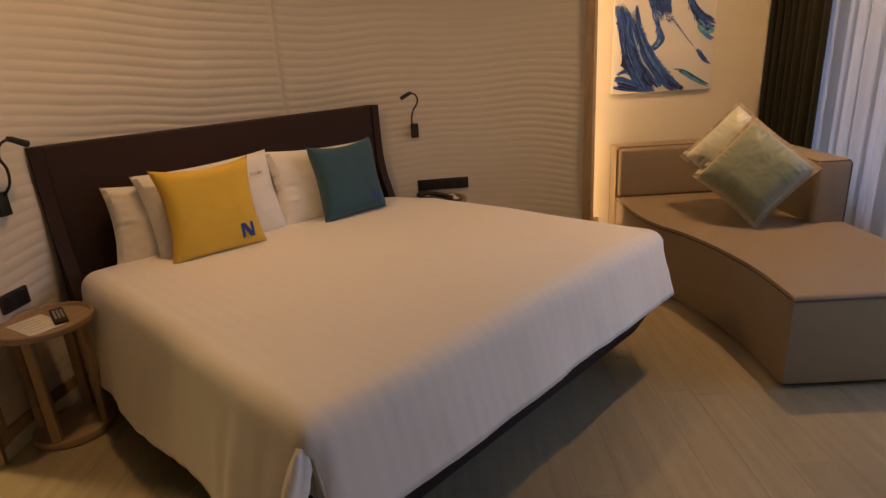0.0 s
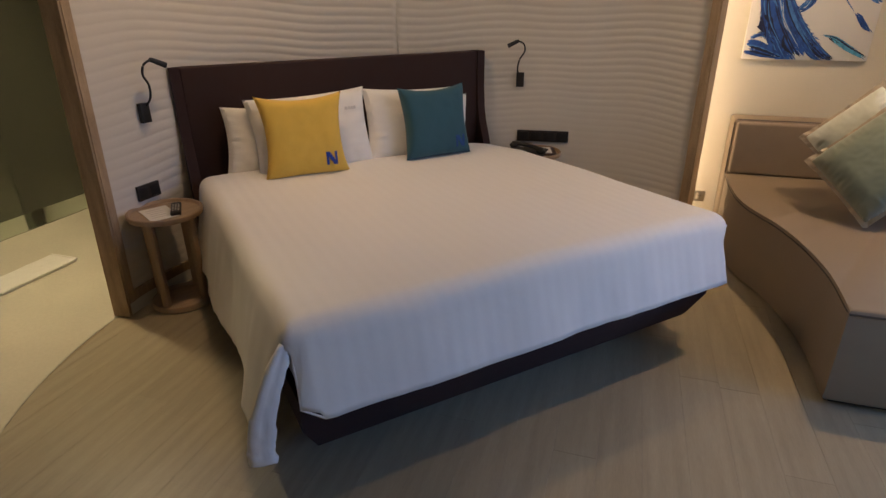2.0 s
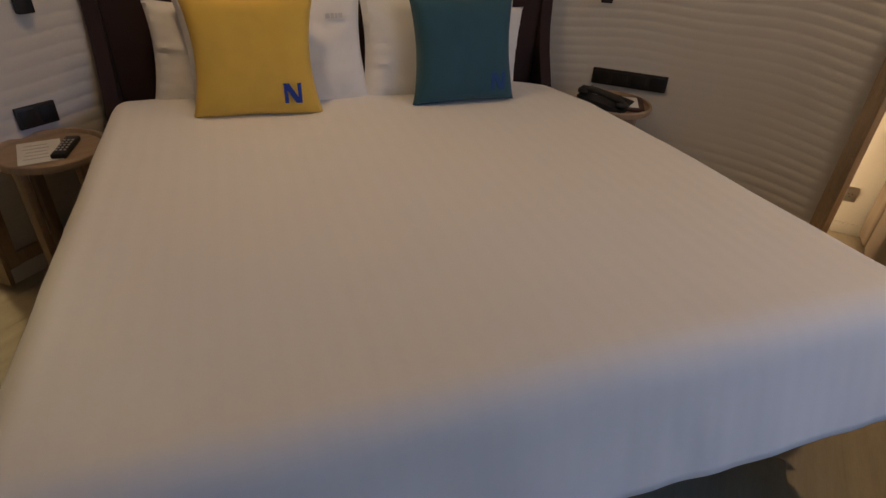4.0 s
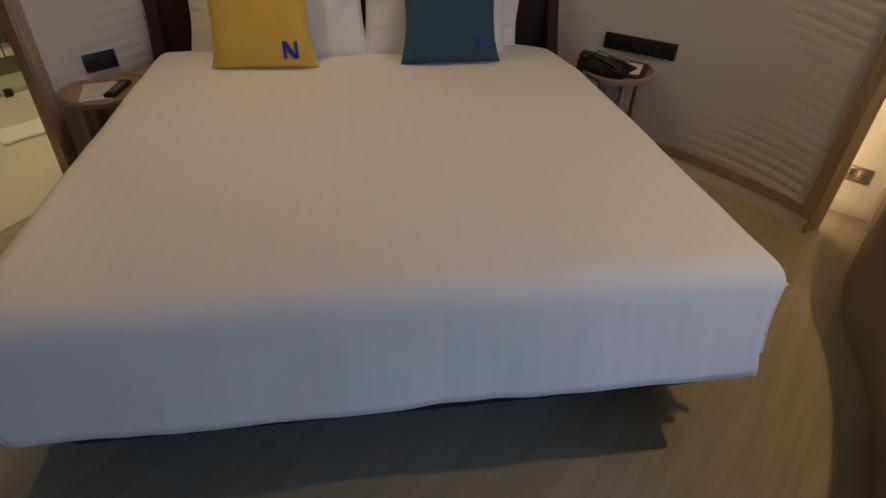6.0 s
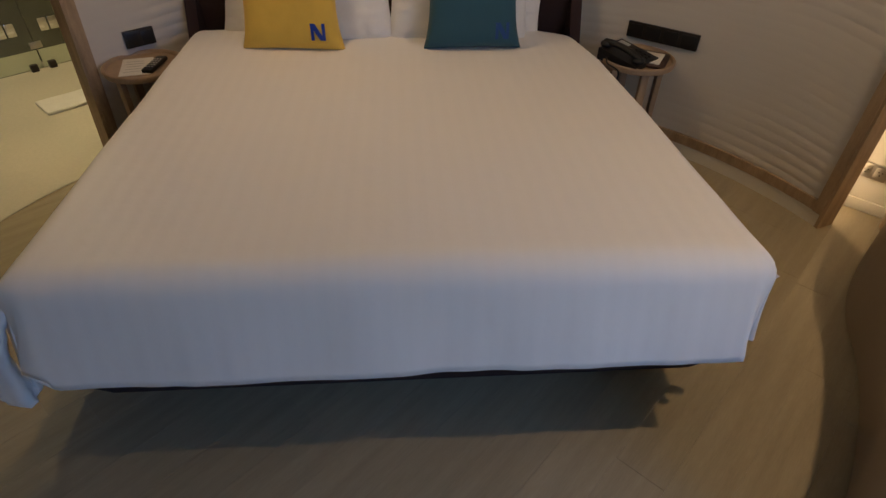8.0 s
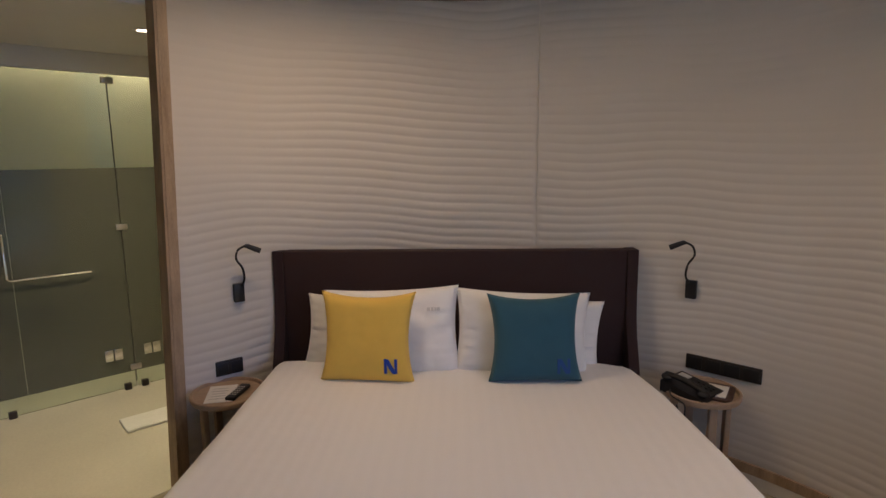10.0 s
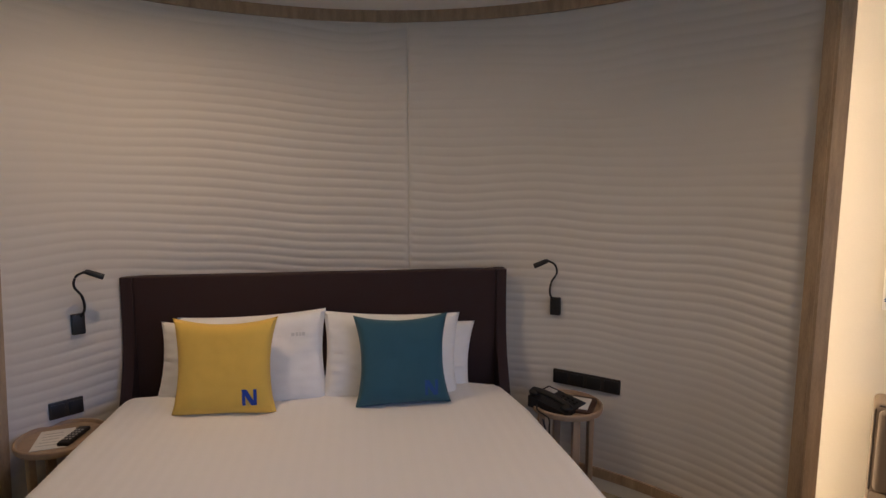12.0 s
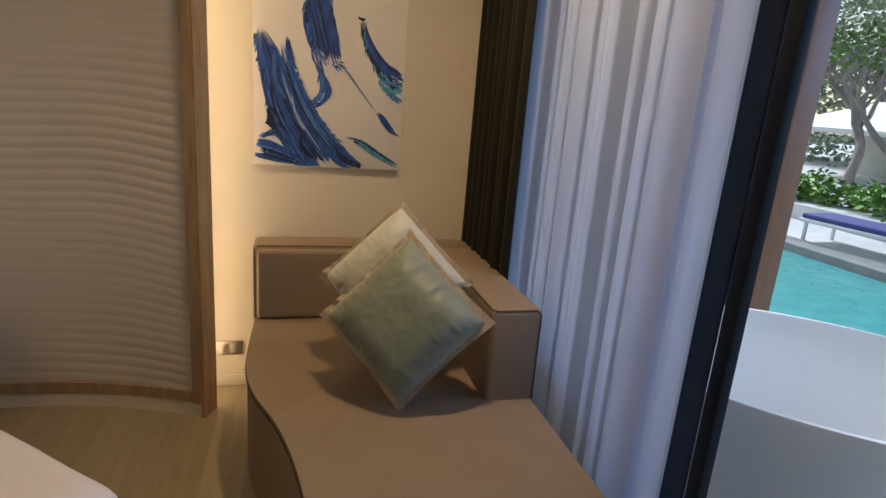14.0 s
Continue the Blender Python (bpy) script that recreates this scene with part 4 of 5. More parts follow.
DEEP_SET, MIX_SET, SKY_SET, PALE_SET = (M_BLUE, M_NAVY, M_SKYBLUE), (M_BLUE, M_SKYBLUE, M_NAVY), (M_SKYBLUE, M_BLUE, M_PALE), (M_PALE, M_PALE, M_SKYBLUE)
TURQ_SET = (M_TURQ, M_SKYBLUE, M_NAVY)
stroke([(0.660, 0.050), (0.575, 0.135), (0.475, 0.226), (0.410, 0.33), (0.420, 0.435), (0.460, 0.52), (0.510, 0.605)], (0.025, 0.06, 0.085, 0.135, 0.165, 0.16, 0.13), 1.0, DEEP_SET, 0.22, 26)
stroke([(0.350, 0.37), (0.340, 0.45), (0.375, 0.53), (0.41, 0.58)], (0.02, 0.06, 0.06, 0.03), 1.5, MIX_SET, 1.0, 9)
stroke([(0.370, 0.53), (0.400, 0.59), (0.440, 0.65), (0.470, 0.71), (0.440, 0.75), (0.37, 0.765)], (0.03, 0.06, 0.03, 0.07, 0.04, 0.06), 2.0, (M_SKYBLUE, M_BLUE, M_NAVY), 1.0, 12)
stroke([(0.045, 0.505), (0.09, 0.58), (0.150, 0.69), (0.235, 0.81), (0.36, 0.93), (0.46, 1.0)], (0.03, 0.13, 0.19, 0.25, 0.28, 0.28), 3.0, DEEP_SET, 0.5, 34)
stroke([(0.185, 0.555), (0.235, 0.66), (0.33, 0.78), (0.47, 0.89), (0.60, 0.965), (0.70, 1.0)], (0.02, 0.09, 0.12, 0.12, 0.11, 0.08), 4.0, MIX_SET, 0.6, 18)
stroke([(0.43, 0.85), (0.53, 0.91), (0.64, 0.965), (0.72, 0.998)], (0.03, 0.05, 0.06, 0.05), 4.5, (M_NAVY, M_BLUE), 0.6, 8)
stroke([(0.015, 0.935), (0.10, 0.945), (0.21, 0.965), (0.33, 0.99)], (0.12, 0.13, 0.10, 0.03), 5.0, MIX_SET, 0.9, 15)
stroke([(0.085, 0.79), (0.14, 0.825), (0.17, 0.885)], (0.05, 0.13, 0.05), 6.0, (M_NAVY, M_NAVY, M_BLUE), 1.0, 9)
stroke([(0.665, 0.434), (0.695, 0.440), (0.722, 0.436)], (0.012, 0.018, 0.012), 6.5, (M_NAVY, M_BLUE), 0.5, 4)
stroke([(0.700, 0.44), (0.718, 0.49), (0.775, 0.557), (0.85, 0.61), (0.92, 0.635), (0.995, 0.655)], (0.03, 0.045, 0.07, 0.09, 0.10, 0.06), 7.0, (M_BLUE, M_NAVY, M_NAVY), 0.6, 14)
stroke([(0.82, 0.645), (0.88, 0.675), (0.95, 0.675), (0.995, 0.665)], (0.03, 0.07, 0.08, 0.05), 8.0, TURQ_SET, 0.9, 9)
stroke([(0.87, 0.70), (0.93, 0.712), (0.995, 0.735)], (0.02, 0.035, 0.03), 8.5, SKY_SET, 0.9, 5)
stroke([(0.60, 0.880), (0.68, 0.888), (0.74, 0.905), (0.84, 0.94), (0.985, 0.982)], (0.012, 0.025, 0.045, 0.045, 0.035), 9.0, TURQ_SET, 0.7, 8)
stroke([(0.66, 0.888), (0.72, 0.905), (0.80, 0.925)], (0.01, 0.025, 0.012), 10.0, (M_NAVY, M_BLUE), 0.6, 5)
stroke([(0.815, 0.775), (0.86, 0.80), (0.92, 0.84), (0.985, 0.868)], (0.015, 0.04, 0.035, 0.012), 11.0, MIX_SET, 0.8, 6)
stroke([(0.56, 0.605), (0.62, 0.645), (0.70, 0.70), (0.81, 0.775)], (0.010, 0.018, 0.014, 0.012), 12.0, PALE_SET, 1.0, 4)



def fray(points, side, reach, count, seed, mats):
    """Torn edge of a stroke: short splinters of paint dragged off one side of its centre line."""
    pts = spline([(u, v, 0) for u, v in points], 14)
    rg = random.Random(seed)
    bm = bmesh.new()
    for _ in range(count):
        i = rg.randrange(1, len(pts) - 1)
        d = pts[i + 1] - pts[i - 1]
        d = Vector((d.x * PW, 0, -d.y * PH)).normalized()
        out = Vector((d.z, 0, -d.x)) * side
        p = Vector((pts[i].x * PW - PW / 2, -0.0312 - 0.002 * rg.random(), PH / 2 - pts[i].y * PH))
        p += out * rg.uniform(-0.2, 0.55) * reach
        along = d * rg.uniform(0.010, 0.045) + out * rg.uniform(0.1, 0.7) * reach
        wide = out * rg.uniform(0.0015, 0.0050)
        ring = [p - wide, p + along * 0.5 - wide * rg.uniform(0.4, 1.2), p + along, p + along * 0.45 + wide, p + wide * 0.6]
        if all(abs(q.x) < PW / 2 - 0.003 and abs(q.z) < PH / 2 - 0.003 for q in ring):
            f = bm.faces.new([bm.verts.new(q) for q in ring])
            f.material_index = rg.randrange(len(mats))
    return part("brush_stroke", bm, mats, painting)


fray([(0.56, 0.10), (0.44, 0.21), (0.35, 0.32), (0.335, 0.42), (0.37, 0.52)], 1, 0.022, 130, 41, (M_BLUE, M_SKYBLUE, M_SKYBLUE))
fray([(0.64, 0.10), (0.54, 0.22), (0.49, 0.34), (0.50, 0.44), (0.55, 0.55)], -1, 0.010, 60, 42, (M_BLUE, M_NAVY))
fray([(0.38, 0.55), (0.44, 0.575), (0.52, 0.60), (0.56, 0.60)], 1, 0.035, 70, 43, (M_BLUE, M_SKYBLUE, M_PALE))
fray([(0.02, 0.52), (0.05, 0.62), (0.09, 0.72), (0.11, 0.80)], 1, 0.020, 80, 44, (M_BLUE, M_SKYBLUE, M_NAVY))
fray([(0.20, 0.56), (0.30, 0.70), (0.42, 0.82), (0.60, 0.93)], -1, 0.022, 110, 45, (M_SKYBLUE, M_BLUE, M_PALE))
fray([(0.03, 0.90), (0.12, 0.87), (0.24, 0.90)], 1, 0.030, 80, 46, (M_BLUE, M_NAVY, M_SKYBLUE))
fray([(0.70, 0.47), (0.76, 0.57), (0.86, 0.64), (0.97, 0.68)], 1, 0.022, 70, 47, (M_BLUE, M_TURQ, M_NAVY))
fray([(0.40, 0.62), (0.45, 0.70), (0.40, 0.76)], 1, 0.022, 50, 48, (M_SKYBLUE, M_BLUE))
stroke([(0.215, 0.525), (0.225, 0.575), (0.25, 0.64)], (0.018, 0.04, 0.05), 13.0, MIX_SET, 0.8, 7)

# dry streaks dragged through the wet paint
for k, (x0, y0, x1, y1) in enumerate(((0.16, 0.62, 0.46, 0.95), (0.20, 0.60, 0.58, 0.975), (0.10, 0.66, 0.30, 0.93), (0.24, 0.72, 0.40, 0.90), (0.13, 0.57, 0.22, 0.76), (0.30, 0.86, 0.42, 0.98))):
    xm, ym = (x0 + x1) / 2 - 0.035, (y0 + y1) / 2 + 0.012
    stroke([(x0, y0), (xm, ym), (x1, y1)], (0.008, 0.022 + 0.006 * (k % 3), 0.008), 20.0 + k, ((M_SKYBLUE, M_PALE, M_TURQ), (M_SKYBLUE, M_TURQ), (M_NAVY, M_SKYBLUE))[k % 3], 1.0, 4, 12, 0.0022)
for k, (x0, y0, x1, y1) in enumerate(((0.53, 0.19, 0.40, 0.40), (0.41, 0.38, 0.49, 0.57), (0.37, 0.42, 0.43, 0.55))):
    stroke([(x0, y0), ((x0 + x1) / 2 - 0.012, (y0 + y1) / 2), (x1, y1)], (0.006, 0.016, 0.006), 30.0 + k, (M_NAVY, M_SKYBLUE), 1.0, 4, 12, 0.0022)

# ---- curtains and window ----


def drape(b0, b1, a, z0, z1, folds, amp, seed, skew=0.0):
    def f(u, v):
        s = b0 + (b1 - b0) * u
        ph = 2 * math.pi * folds * (u + (0.035 + skew) * noise.noise(Vector((u * 4, seed, 0)))) + 0.25 * noise.noise(Vector((u * 6, v * 1.5, seed)))
        k = amp * (0.75 + 0.25 * noise.noise(Vector((u * 9, seed, 2)))) * (0.8 + 0.25 * (1 - v))
        lay = (0.25 - 1.5 * skew) * k * math.sin(2 * ph)
        return Vector((a + k * math.sin(ph), s + lay, z0 + (z1 - z0) * v))
    return sheet(int(folds * 16), 14, f)


dark = thing("curtain", "heavy dark olive curtain gathered beside the window", "curtain", ROOM)
part("drape", drape(0.978, 0.36, 3.225, 0.015, 2.605, 8, 0.045, 3.0, 0.02), M_GREEN_CURT, dark, angle=70)
voile = thing("sheer_curtain", "white sheer voile curtain hanging before the window", "curtain", ROOM)


def pleated(start, end, bands, a, z0, z1, nv=14):
    """A thin cloth folded flat upon itself over each band (from, to, layers), single and nearly flat between."""
    line = [(start, a)]
    for p, q, layers in bands:
        line.append((p, a))
        for k in range(layers):
            near, far = (p, q) if k % 2 == 0 else (q, p)
            line += [(near + (far - near) * m / 8, a - 0.007 * k) for m in range(1, 9)]
    line.append((end, line[-1][1]))
    fine = []
    for (s0, d0), (s1, d1) in zip(line, line[1:]):
        k = max(1, int(abs(s1 - s0) / 0.02))
        fine += [(s0 + (s1 - s0) * m / k, d0 + (d1 - d0) * m / k) for m in range(k)]
    fine.append(line[-1])
    n = len(fine) - 1

    def f(u, v):
        b, d = fine[min(n, int(round(u * n)))]
        sway = 0.008 * noise.noise(Vector((b * 5, v * 1.2, 3.0))) + 0.010 * math.sin(b * 21 + 0.5 * v)
        shift = 0.010 * (1 - v) * noise.noise(Vector((b * 6, 7.0, v * 0.8)))
        return Vector((d + sway, b + shift, z0 + (z1 - z0) * v))

    return sheet(n, nv, f)


BANDS = [(0.50, 0.44, 3), (0.345, 0.320, 3), (0.250, 0.180, 3), (0.160, 0.085, 3), (0.030, -0.035, 3),
         (-0.055, -0.100, 3), (-0.190, -0.206, 3), (-0.262, -0.318, 3),
         (-0.385, -0.520, 5), (-0.450, -0.570, 3), (-0.515, -0.640, 3)]
part("drape", pleated(0.62, -0.645, BANDS, 3.315, 0.012, 2.605), M_SHEER, voile, angle=70)
for nm, a in (("curtain_track", 3.225), ("curtain_track", 3.305)):
    solid(nm, box(a - 0.012, a + 0.012, -2.9, 0.96, 2.600, 2.619, 0.003), M_WHITEMETAL, "slim white aluminium curtain track under the ceiling", "curtain track", ROOM, group="curtain tracks")

window = thing("window_1", "fixed window beside the open terrace door", "window", ROOM, kind="structure")
for b0, b1 in ((0.93, 0.985), (-0.700, -0.655)):
    part("frame_post", box(WIN_A - 0.03, WIN_A + 0.0, b0, b1, 0, 2.31, 0.003), M_DARKFRAME, window)
part("frame_head", box(WIN_A - 0.04, WIN_A + 0.0, -0.641, 0.929, 2.25, 2.31, 0.003), M_DARKFRAME, window)
part("frame_sill", box(WIN_A - 0.04, WIN_A + 0.0, -0.641, 0.929, 0, 0.05, 0.003), M_DARKFRAME, window)
gl = part("pane", box(WIN_A - 0.023, WIN_A - 0.017, -0.641, 0.929, 0.05, 2.25), M_WINDOW, window, "clear glass pane")
gl.visible_shadow = False
jamb = thing("door_1", "dark framed opening to the terrace, its door slid away", "door", ROOM, kind="structure")
part("jamb", box(WIN_A - 0.04, WIN_A + 0.019, -2.80, -2.70, 0, 2.31, 0.004), M_DARKFRAME, jamb)
part("head", box(WIN_A - 0.04, WIN_A + 0.019, -2.69, -0.701, 2.25, 2.31, 0.004), M_DARKFRAME, jamb)
part("sill_track", box(WIN_A - 0.04, WIN_A + 0.05, -2.69, -0.702, 0.0, 0.012, 0.002), M_DARKFRAME, jamb)
pergola = thing("pergola", "dark metal and teak pergola frame at the terrace edge", "pergola", ROOM)
part("teak_post", box(4.96, 5.10, 0.838, 0.918, -0.03, 2.319, 0.006), M_TEAK, pergola, "reddish teak post")
part("metal_post", box(4.94, 5.12, 0.920, 1.12, -0.03, 2.319, 0.006), M_DARKFRAME, pergola, "dark metal post")
part("beam", box(4.94, 5.12, -3.2, 1.09, 2.32, 2.50, 0.006), M_DARKFRAME, pergola, "dark metal beam")
part("teak_post", box(4.96, 5.10, -3.2, -3.06, -0.03, 2.319, 0.006), M_TEAK, pergola, "reddish teak post")

# ---- bathroom ----
screen = thing("shower_screen", "greenish frosted glass shower screen with steel hinges", "shower screen", ROOM, kind="structure")
G0, G1 = GLASS_A - 0.005, GLASS_A + 0.005
for b0, b1, lab in ((-2.045, -1.6305, "fixed glass panel"), (-1.6295, -1.006, "glass shower door"), (-1.000, -0.500, "glass panel"), (-0.494, 0.30, "glass panel"), (0.306, 0.98, "glass panel")):
    p = part("glass_panel", box(G0, G1, b0, b1, 0.012, BATH_CEIL - 0.132, 0.001), M_CLEAR, screen, lab)
    p.visible_shadow = False
    fr = part("frosted_film", box(G1 + 0.001, G1 + 0.0022, b0 + 0.0005, b1 - 0.0005, 0.13, 1.56), M_FROST, p, "frosted film band")
    fr.visible_shadow = False
part("seal", box(G0 - 0.003, G1 + 0.003, -1.0055, -1.0005, 0.05, 2.15), M_PLATE, screen, "dark rubber seal")
part("header", box(GLASS_A - 0.03, GLASS_A + 0.03, -2.045, WALL_B - 0.003, BATH_CEIL - 0.130, BATH_CEIL - 0.002, 0.003), M_CEIL, screen, "painted header over the glass")
for b in (-1.13, -0.885):
    for z in (0.275,):
        h = part("hinge", box(G1 + 0.003, G1 + 0.016, -0.055, -0.004, -0.040, 0.040, 0.003), M_CHROME, screen, "chrome hinge", m=pose(0, b, z))
        part("hinge_leaf", box(G1 + 0.003, G1 + 0.016, 0.004, 0.055, -0.040, 0.040, 0.003), M_CHROME, h)
for b in (-1.90, -1.72, -1.06, -0.95):
    part("floor_clamp", box(G0 - 0.012, G1 + 0.012, b - 0.022, b + 0.022, 0.0, 0.045, 0.003), M_PLATE, screen, "dark steel floor clamp")
for z in (0.16, 1.16, 2.13):
    part("corner_clamp", box(G0 - 0.012, G1 + 0.012, -1.035, -0.965, z - 0.02, z + 0.02, 0.003), M_STEEL, screen, "steel clamp")
part("handle", tube([(G1 + 0.004, -1.66, 1.17), (G1 + 0.035, -1.66, 1.17), (G1 + 0.04, -1.66, 1.16), (G1 + 0.04, -1.66, 0.90), (G1 + 0.04, -1.655, 0.89), (G1 + 0.04, -1.64, 0.885), (G1 + 0.04, -1.215, 0.885), (G1 + 0.035, -1.21, 0.885), (G1 + 0.004, -1.21, 0.885)], 0.0075, 10), M_CHROME, screen, "chrome towel bar handle")
shower = thing("rain_shower", "square steel rain shower with its wall arm", "shower", ROOM @ pose(-2.72, -2.048, 1.96))
part("arm", tube(spline([(0, 0.0, 0.10), (0, 0.10, 0.10), (0, 0.24, 0.10), (0, 0.28, 0.07), (0, 0.28, 0.0)], 8), 0.011, 10), M_STEEL, shower)
part("head", box(-0.11, 0.11, 0.17, 0.39, -0.018, 0.0, 0.004), M_STEEL, shower)
part("flange", lathe([(0, -0.006), (0.03, -0.006), (0.03, 0.006), (0, 0.006)], 20), M_STEEL, shower, m=pose(0, 0.006, 0.10, 90))
mixer = thing("shower_rail", "chrome hand shower rail with mixer on the wall", "shower rail", ROOM @ pose(-3.19, -0.30, 1.30))
part("rail", tube([(0.03, 0, -0.35), (0.03, 0, 0.55)], 0.010, 10), M_CHROME, mixer)
part("mixer", tube([(0.03, -0.10, -0.05), (0.03, 0.10, -0.05)], 0.024, 14), M_CHROME, mixer)
for z in (-0.3, 0.5):
    part("bracket", tube([(-0.009, 0, z), (0.03, 0, z)], 0.010, 10), M_CHROME, mixer)
solid("shower_led_tape", box(-3.10, -3.07, -2.04, 0.97, 2.425, 2.435), M_LED2, "warm light tape in the shower ceiling cove", "light strip", ROOM)
solid("cove_led_tape", arc_slab(RAD + 0.084, RAD + 0.092, 0.06, 2.44, A0 + 0.012, A0 + 0.022, 2), M_LED, "warm upright light tape behind the partition edge", "light strip")

mat_towel = thing("bath_mat", "folded white towelling bath mat on the floor", "bath mat", ROOM @ pose(-1.630, -1.005, 0.0))


def mat_sheet():
    bm = box(-0.105, 0.105, -0.235, 0.235, 0.0, 0.018, 0.006, 2)
    bmesh.ops.subdivide_edges(bm, edges=bm.edges, cuts=5, use_grid_fill=True)
    for v in bm.verts:
        v.co.z += 0.004 * (noise.noise(v.co * 9) + 0.4) * (1 if v.co.z > 0.004 else 0)
        v.co.x += 0.004 * noise.noise(v.co * 6 + Vector((4, 0, 0)))
    return bm


part("fabric", mat_sheet(), M_TOWEL, mat_towel)
part("fold", tube([(-0.098, 0.229, 0.014), (0.0, 0.230, 0.016), (0.098, 0.229, 0.014)], 0.011, 10), M_TOWEL, mat_towel)

closet = thing("closet", "oak closet end panel beside the shower", "closet", ROOM)
part("side_panel", box(-1.948, -1.20, -2.30, -2.12, 0.0, BATH_CEIL - 0.003, 0.003), M_OAK, closet)
part("edge_board", box(-1.948, -1.915, -2.119, -2.045, 0.0, BATH_CEIL - 0.003, 0.003), M_OAK, closet)
bench = thing("luggage_bench", "low oak luggage bench standing by the closet", "bench", ROOM)
part("top", box(-1.195, -0.45, -2.70, -2.175, 0.40, 0.44, 0.004), M_OAK, bench)
part("front", box(-1.19, -0.46, -2.69, -2.195, 0.0, 0.399, 0.003), M_OAK, bench)

vent = thing("air_vent", "white linear air-conditioning grille in the bulkhead", "air vent", ROOM @ pose(-0.800, -1.66, 2.405))
# No open slot: its darkness is a thin black sheet behind the slats.
part("backing", box(0.0, 0.002, -0.36, 0.36, -0.045, 0.045), M_BLACK, vent, "black sheet standing in for the shade behind the slats")
for z0, z1 in ((-0.055, -0.045), (0.045, 0.055)):
    part("frame_bar", box(0.0, 0.010, -0.37, 0.37, z0, z1, 0.001), M_CEIL, vent)
for b0, b1 in ((-0.37, -0.36), (0.36, 0.37)):
    part("frame_end", box(0.0, 0.010, b0, b1, -0.0449, 0.0449, 0.001), M_CEIL, vent)
for k in range(3):
    part("slat", box(0.002, 0.009, -0.359, 0.359, -0.030 + 0.026 * k, -0.022 + 0.026 * k, 0.001), M_CEIL, vent)


def downlight(p, lab):
    d = thing("downlight", lab, "downlight", Matrix.Translation(p), "recessed downlights")
    part("ring", lathe([(0.036, -0.004), (0.050, -0.004), (0.052, 0.0), (0.034, 0.0), (0.036, -0.004)], 28), M_WHITEMETAL, d)
    part("lens", lathe([(0.0, -0.0015), (0.034, -0.0015), (0.034, -0.0005), (0, -0.0005)], 24), M_LENS, d, "glowing lens")


for x in (-0.48, 0.62):
    downlight(Vector((x, -0.72, CEIL - 0.001)), "small white recessed downlight over the bed")
downlight(ROOM @ Vector((2.80, -0.12, CEIL - 0.001)), "small white recessed downlight over the sofa")
downlight(ROOM @ Vector((-1.35, -1.0, BATH_CEIL - 0.001)), "small white recessed downlight over the bathroom floor")

# ---- terrace and garden ----
solid("ground", box(-600, 600, -600, 600, -1.6, -1.5), M_GROUND, "dark garden ground reaching the horizon", "ground", None, "structure")
solid("terrace", box(WIN_A + 0.0, 5.25, -9, 9, -0.25, -0.03, 0.004), M_DECK, "grey stone terrace outside the door", "terrace", ROOM, "structure")
solid("pool_bed", box(5.25, 8.86, -16, 22, -1.45, -1.3), M_POOLTILE, "turquoise tiled pool floor", "pool", ROOM, "structure")
solid("water", box(5.251, 8.80, -16, 22, -1.29, -0.16), M_WATER, "turquoise swimming pool water", "water", ROOM, "structure")
solid("coping", box(8.801, 9.25, -16, 22, -0.9, -0.05, 0.01), M_COPING, "dark stone pool coping", "coping", ROOM, "structure")
solid("pool_deck", box(9.251, 10.7, -16, 22, -0.9, -0.06, 0.01), M_DECK, "wet grey stone deck beyond the pool", "pavement", ROOM, "structure")
solid("planter", box(10.71, 60, -30, 60, -0.9, 0.20, 0.02), M_DECK, "low grey stone planter wall", "planter", ROOM, "structure")

tub = thing("bathtub", "white oval freestanding bathtub on the terrace", "bathtub", pose(2.80, -3.23, -0.03, 0, 0, 4))


def tub_shell():
    prof = [(0.0, 0.0), (0.78, 0.0), (0.84, 0.03), (0.90, 0.25), (0.985, 0.55), (1.0, 0.62), (0.995, 0.632), (0.965, 0.632), (0.955, 0.62), (0.90, 0.45), (0.80, 0.20), (0.70, 0.13), (0.0, 0.12)]
    bm = lathe(prof, 56)
    for v in bm.verts:
        v.co.x *= 0.56
        v.co.y *= 0.86
    return bm


part("shell", tub_shell(), M_TUB, tub)
part("drain", lathe([(0, 0.122), (0.03, 0.122), (0.03, 0.127), (0, 0.128)], 20), M_CHROME, tub, "chrome drain")

lounger = thing("sun_lounger", "white framed sun lounger with blue cushions by the pool", "sun lounger", ROOM @ pose(9.60, 3.62, -0.06, 0, 0, 186))
part("frame", box(-0.33, 0.33, -0.95, 0.95, 0.26, 0.31, 0.01), M_WHITEMETAL, lounger)
for dx in (-0.29, 0.29):
    for dy in (-0.85, 0.75):
        part("leg", box(dx - 0.02, dx + 0.02, dy - 0.02, dy + 0.02, 0, 0.259, 0.004), M_WHITEMETAL, lounger)
part("mattress", box(-0.31, 0.31, -0.93, 0.30, 0.312, 0.38, 0.02, 3), M_BLUECUSH, lounger)
part("backrest", box(-0.31, 0.31, 0.0, 0.72, 0.0, 0.07, 0.02, 3), M_BLUECUSH, lounger, m=pose(0, 0.28, 0.33, 52))


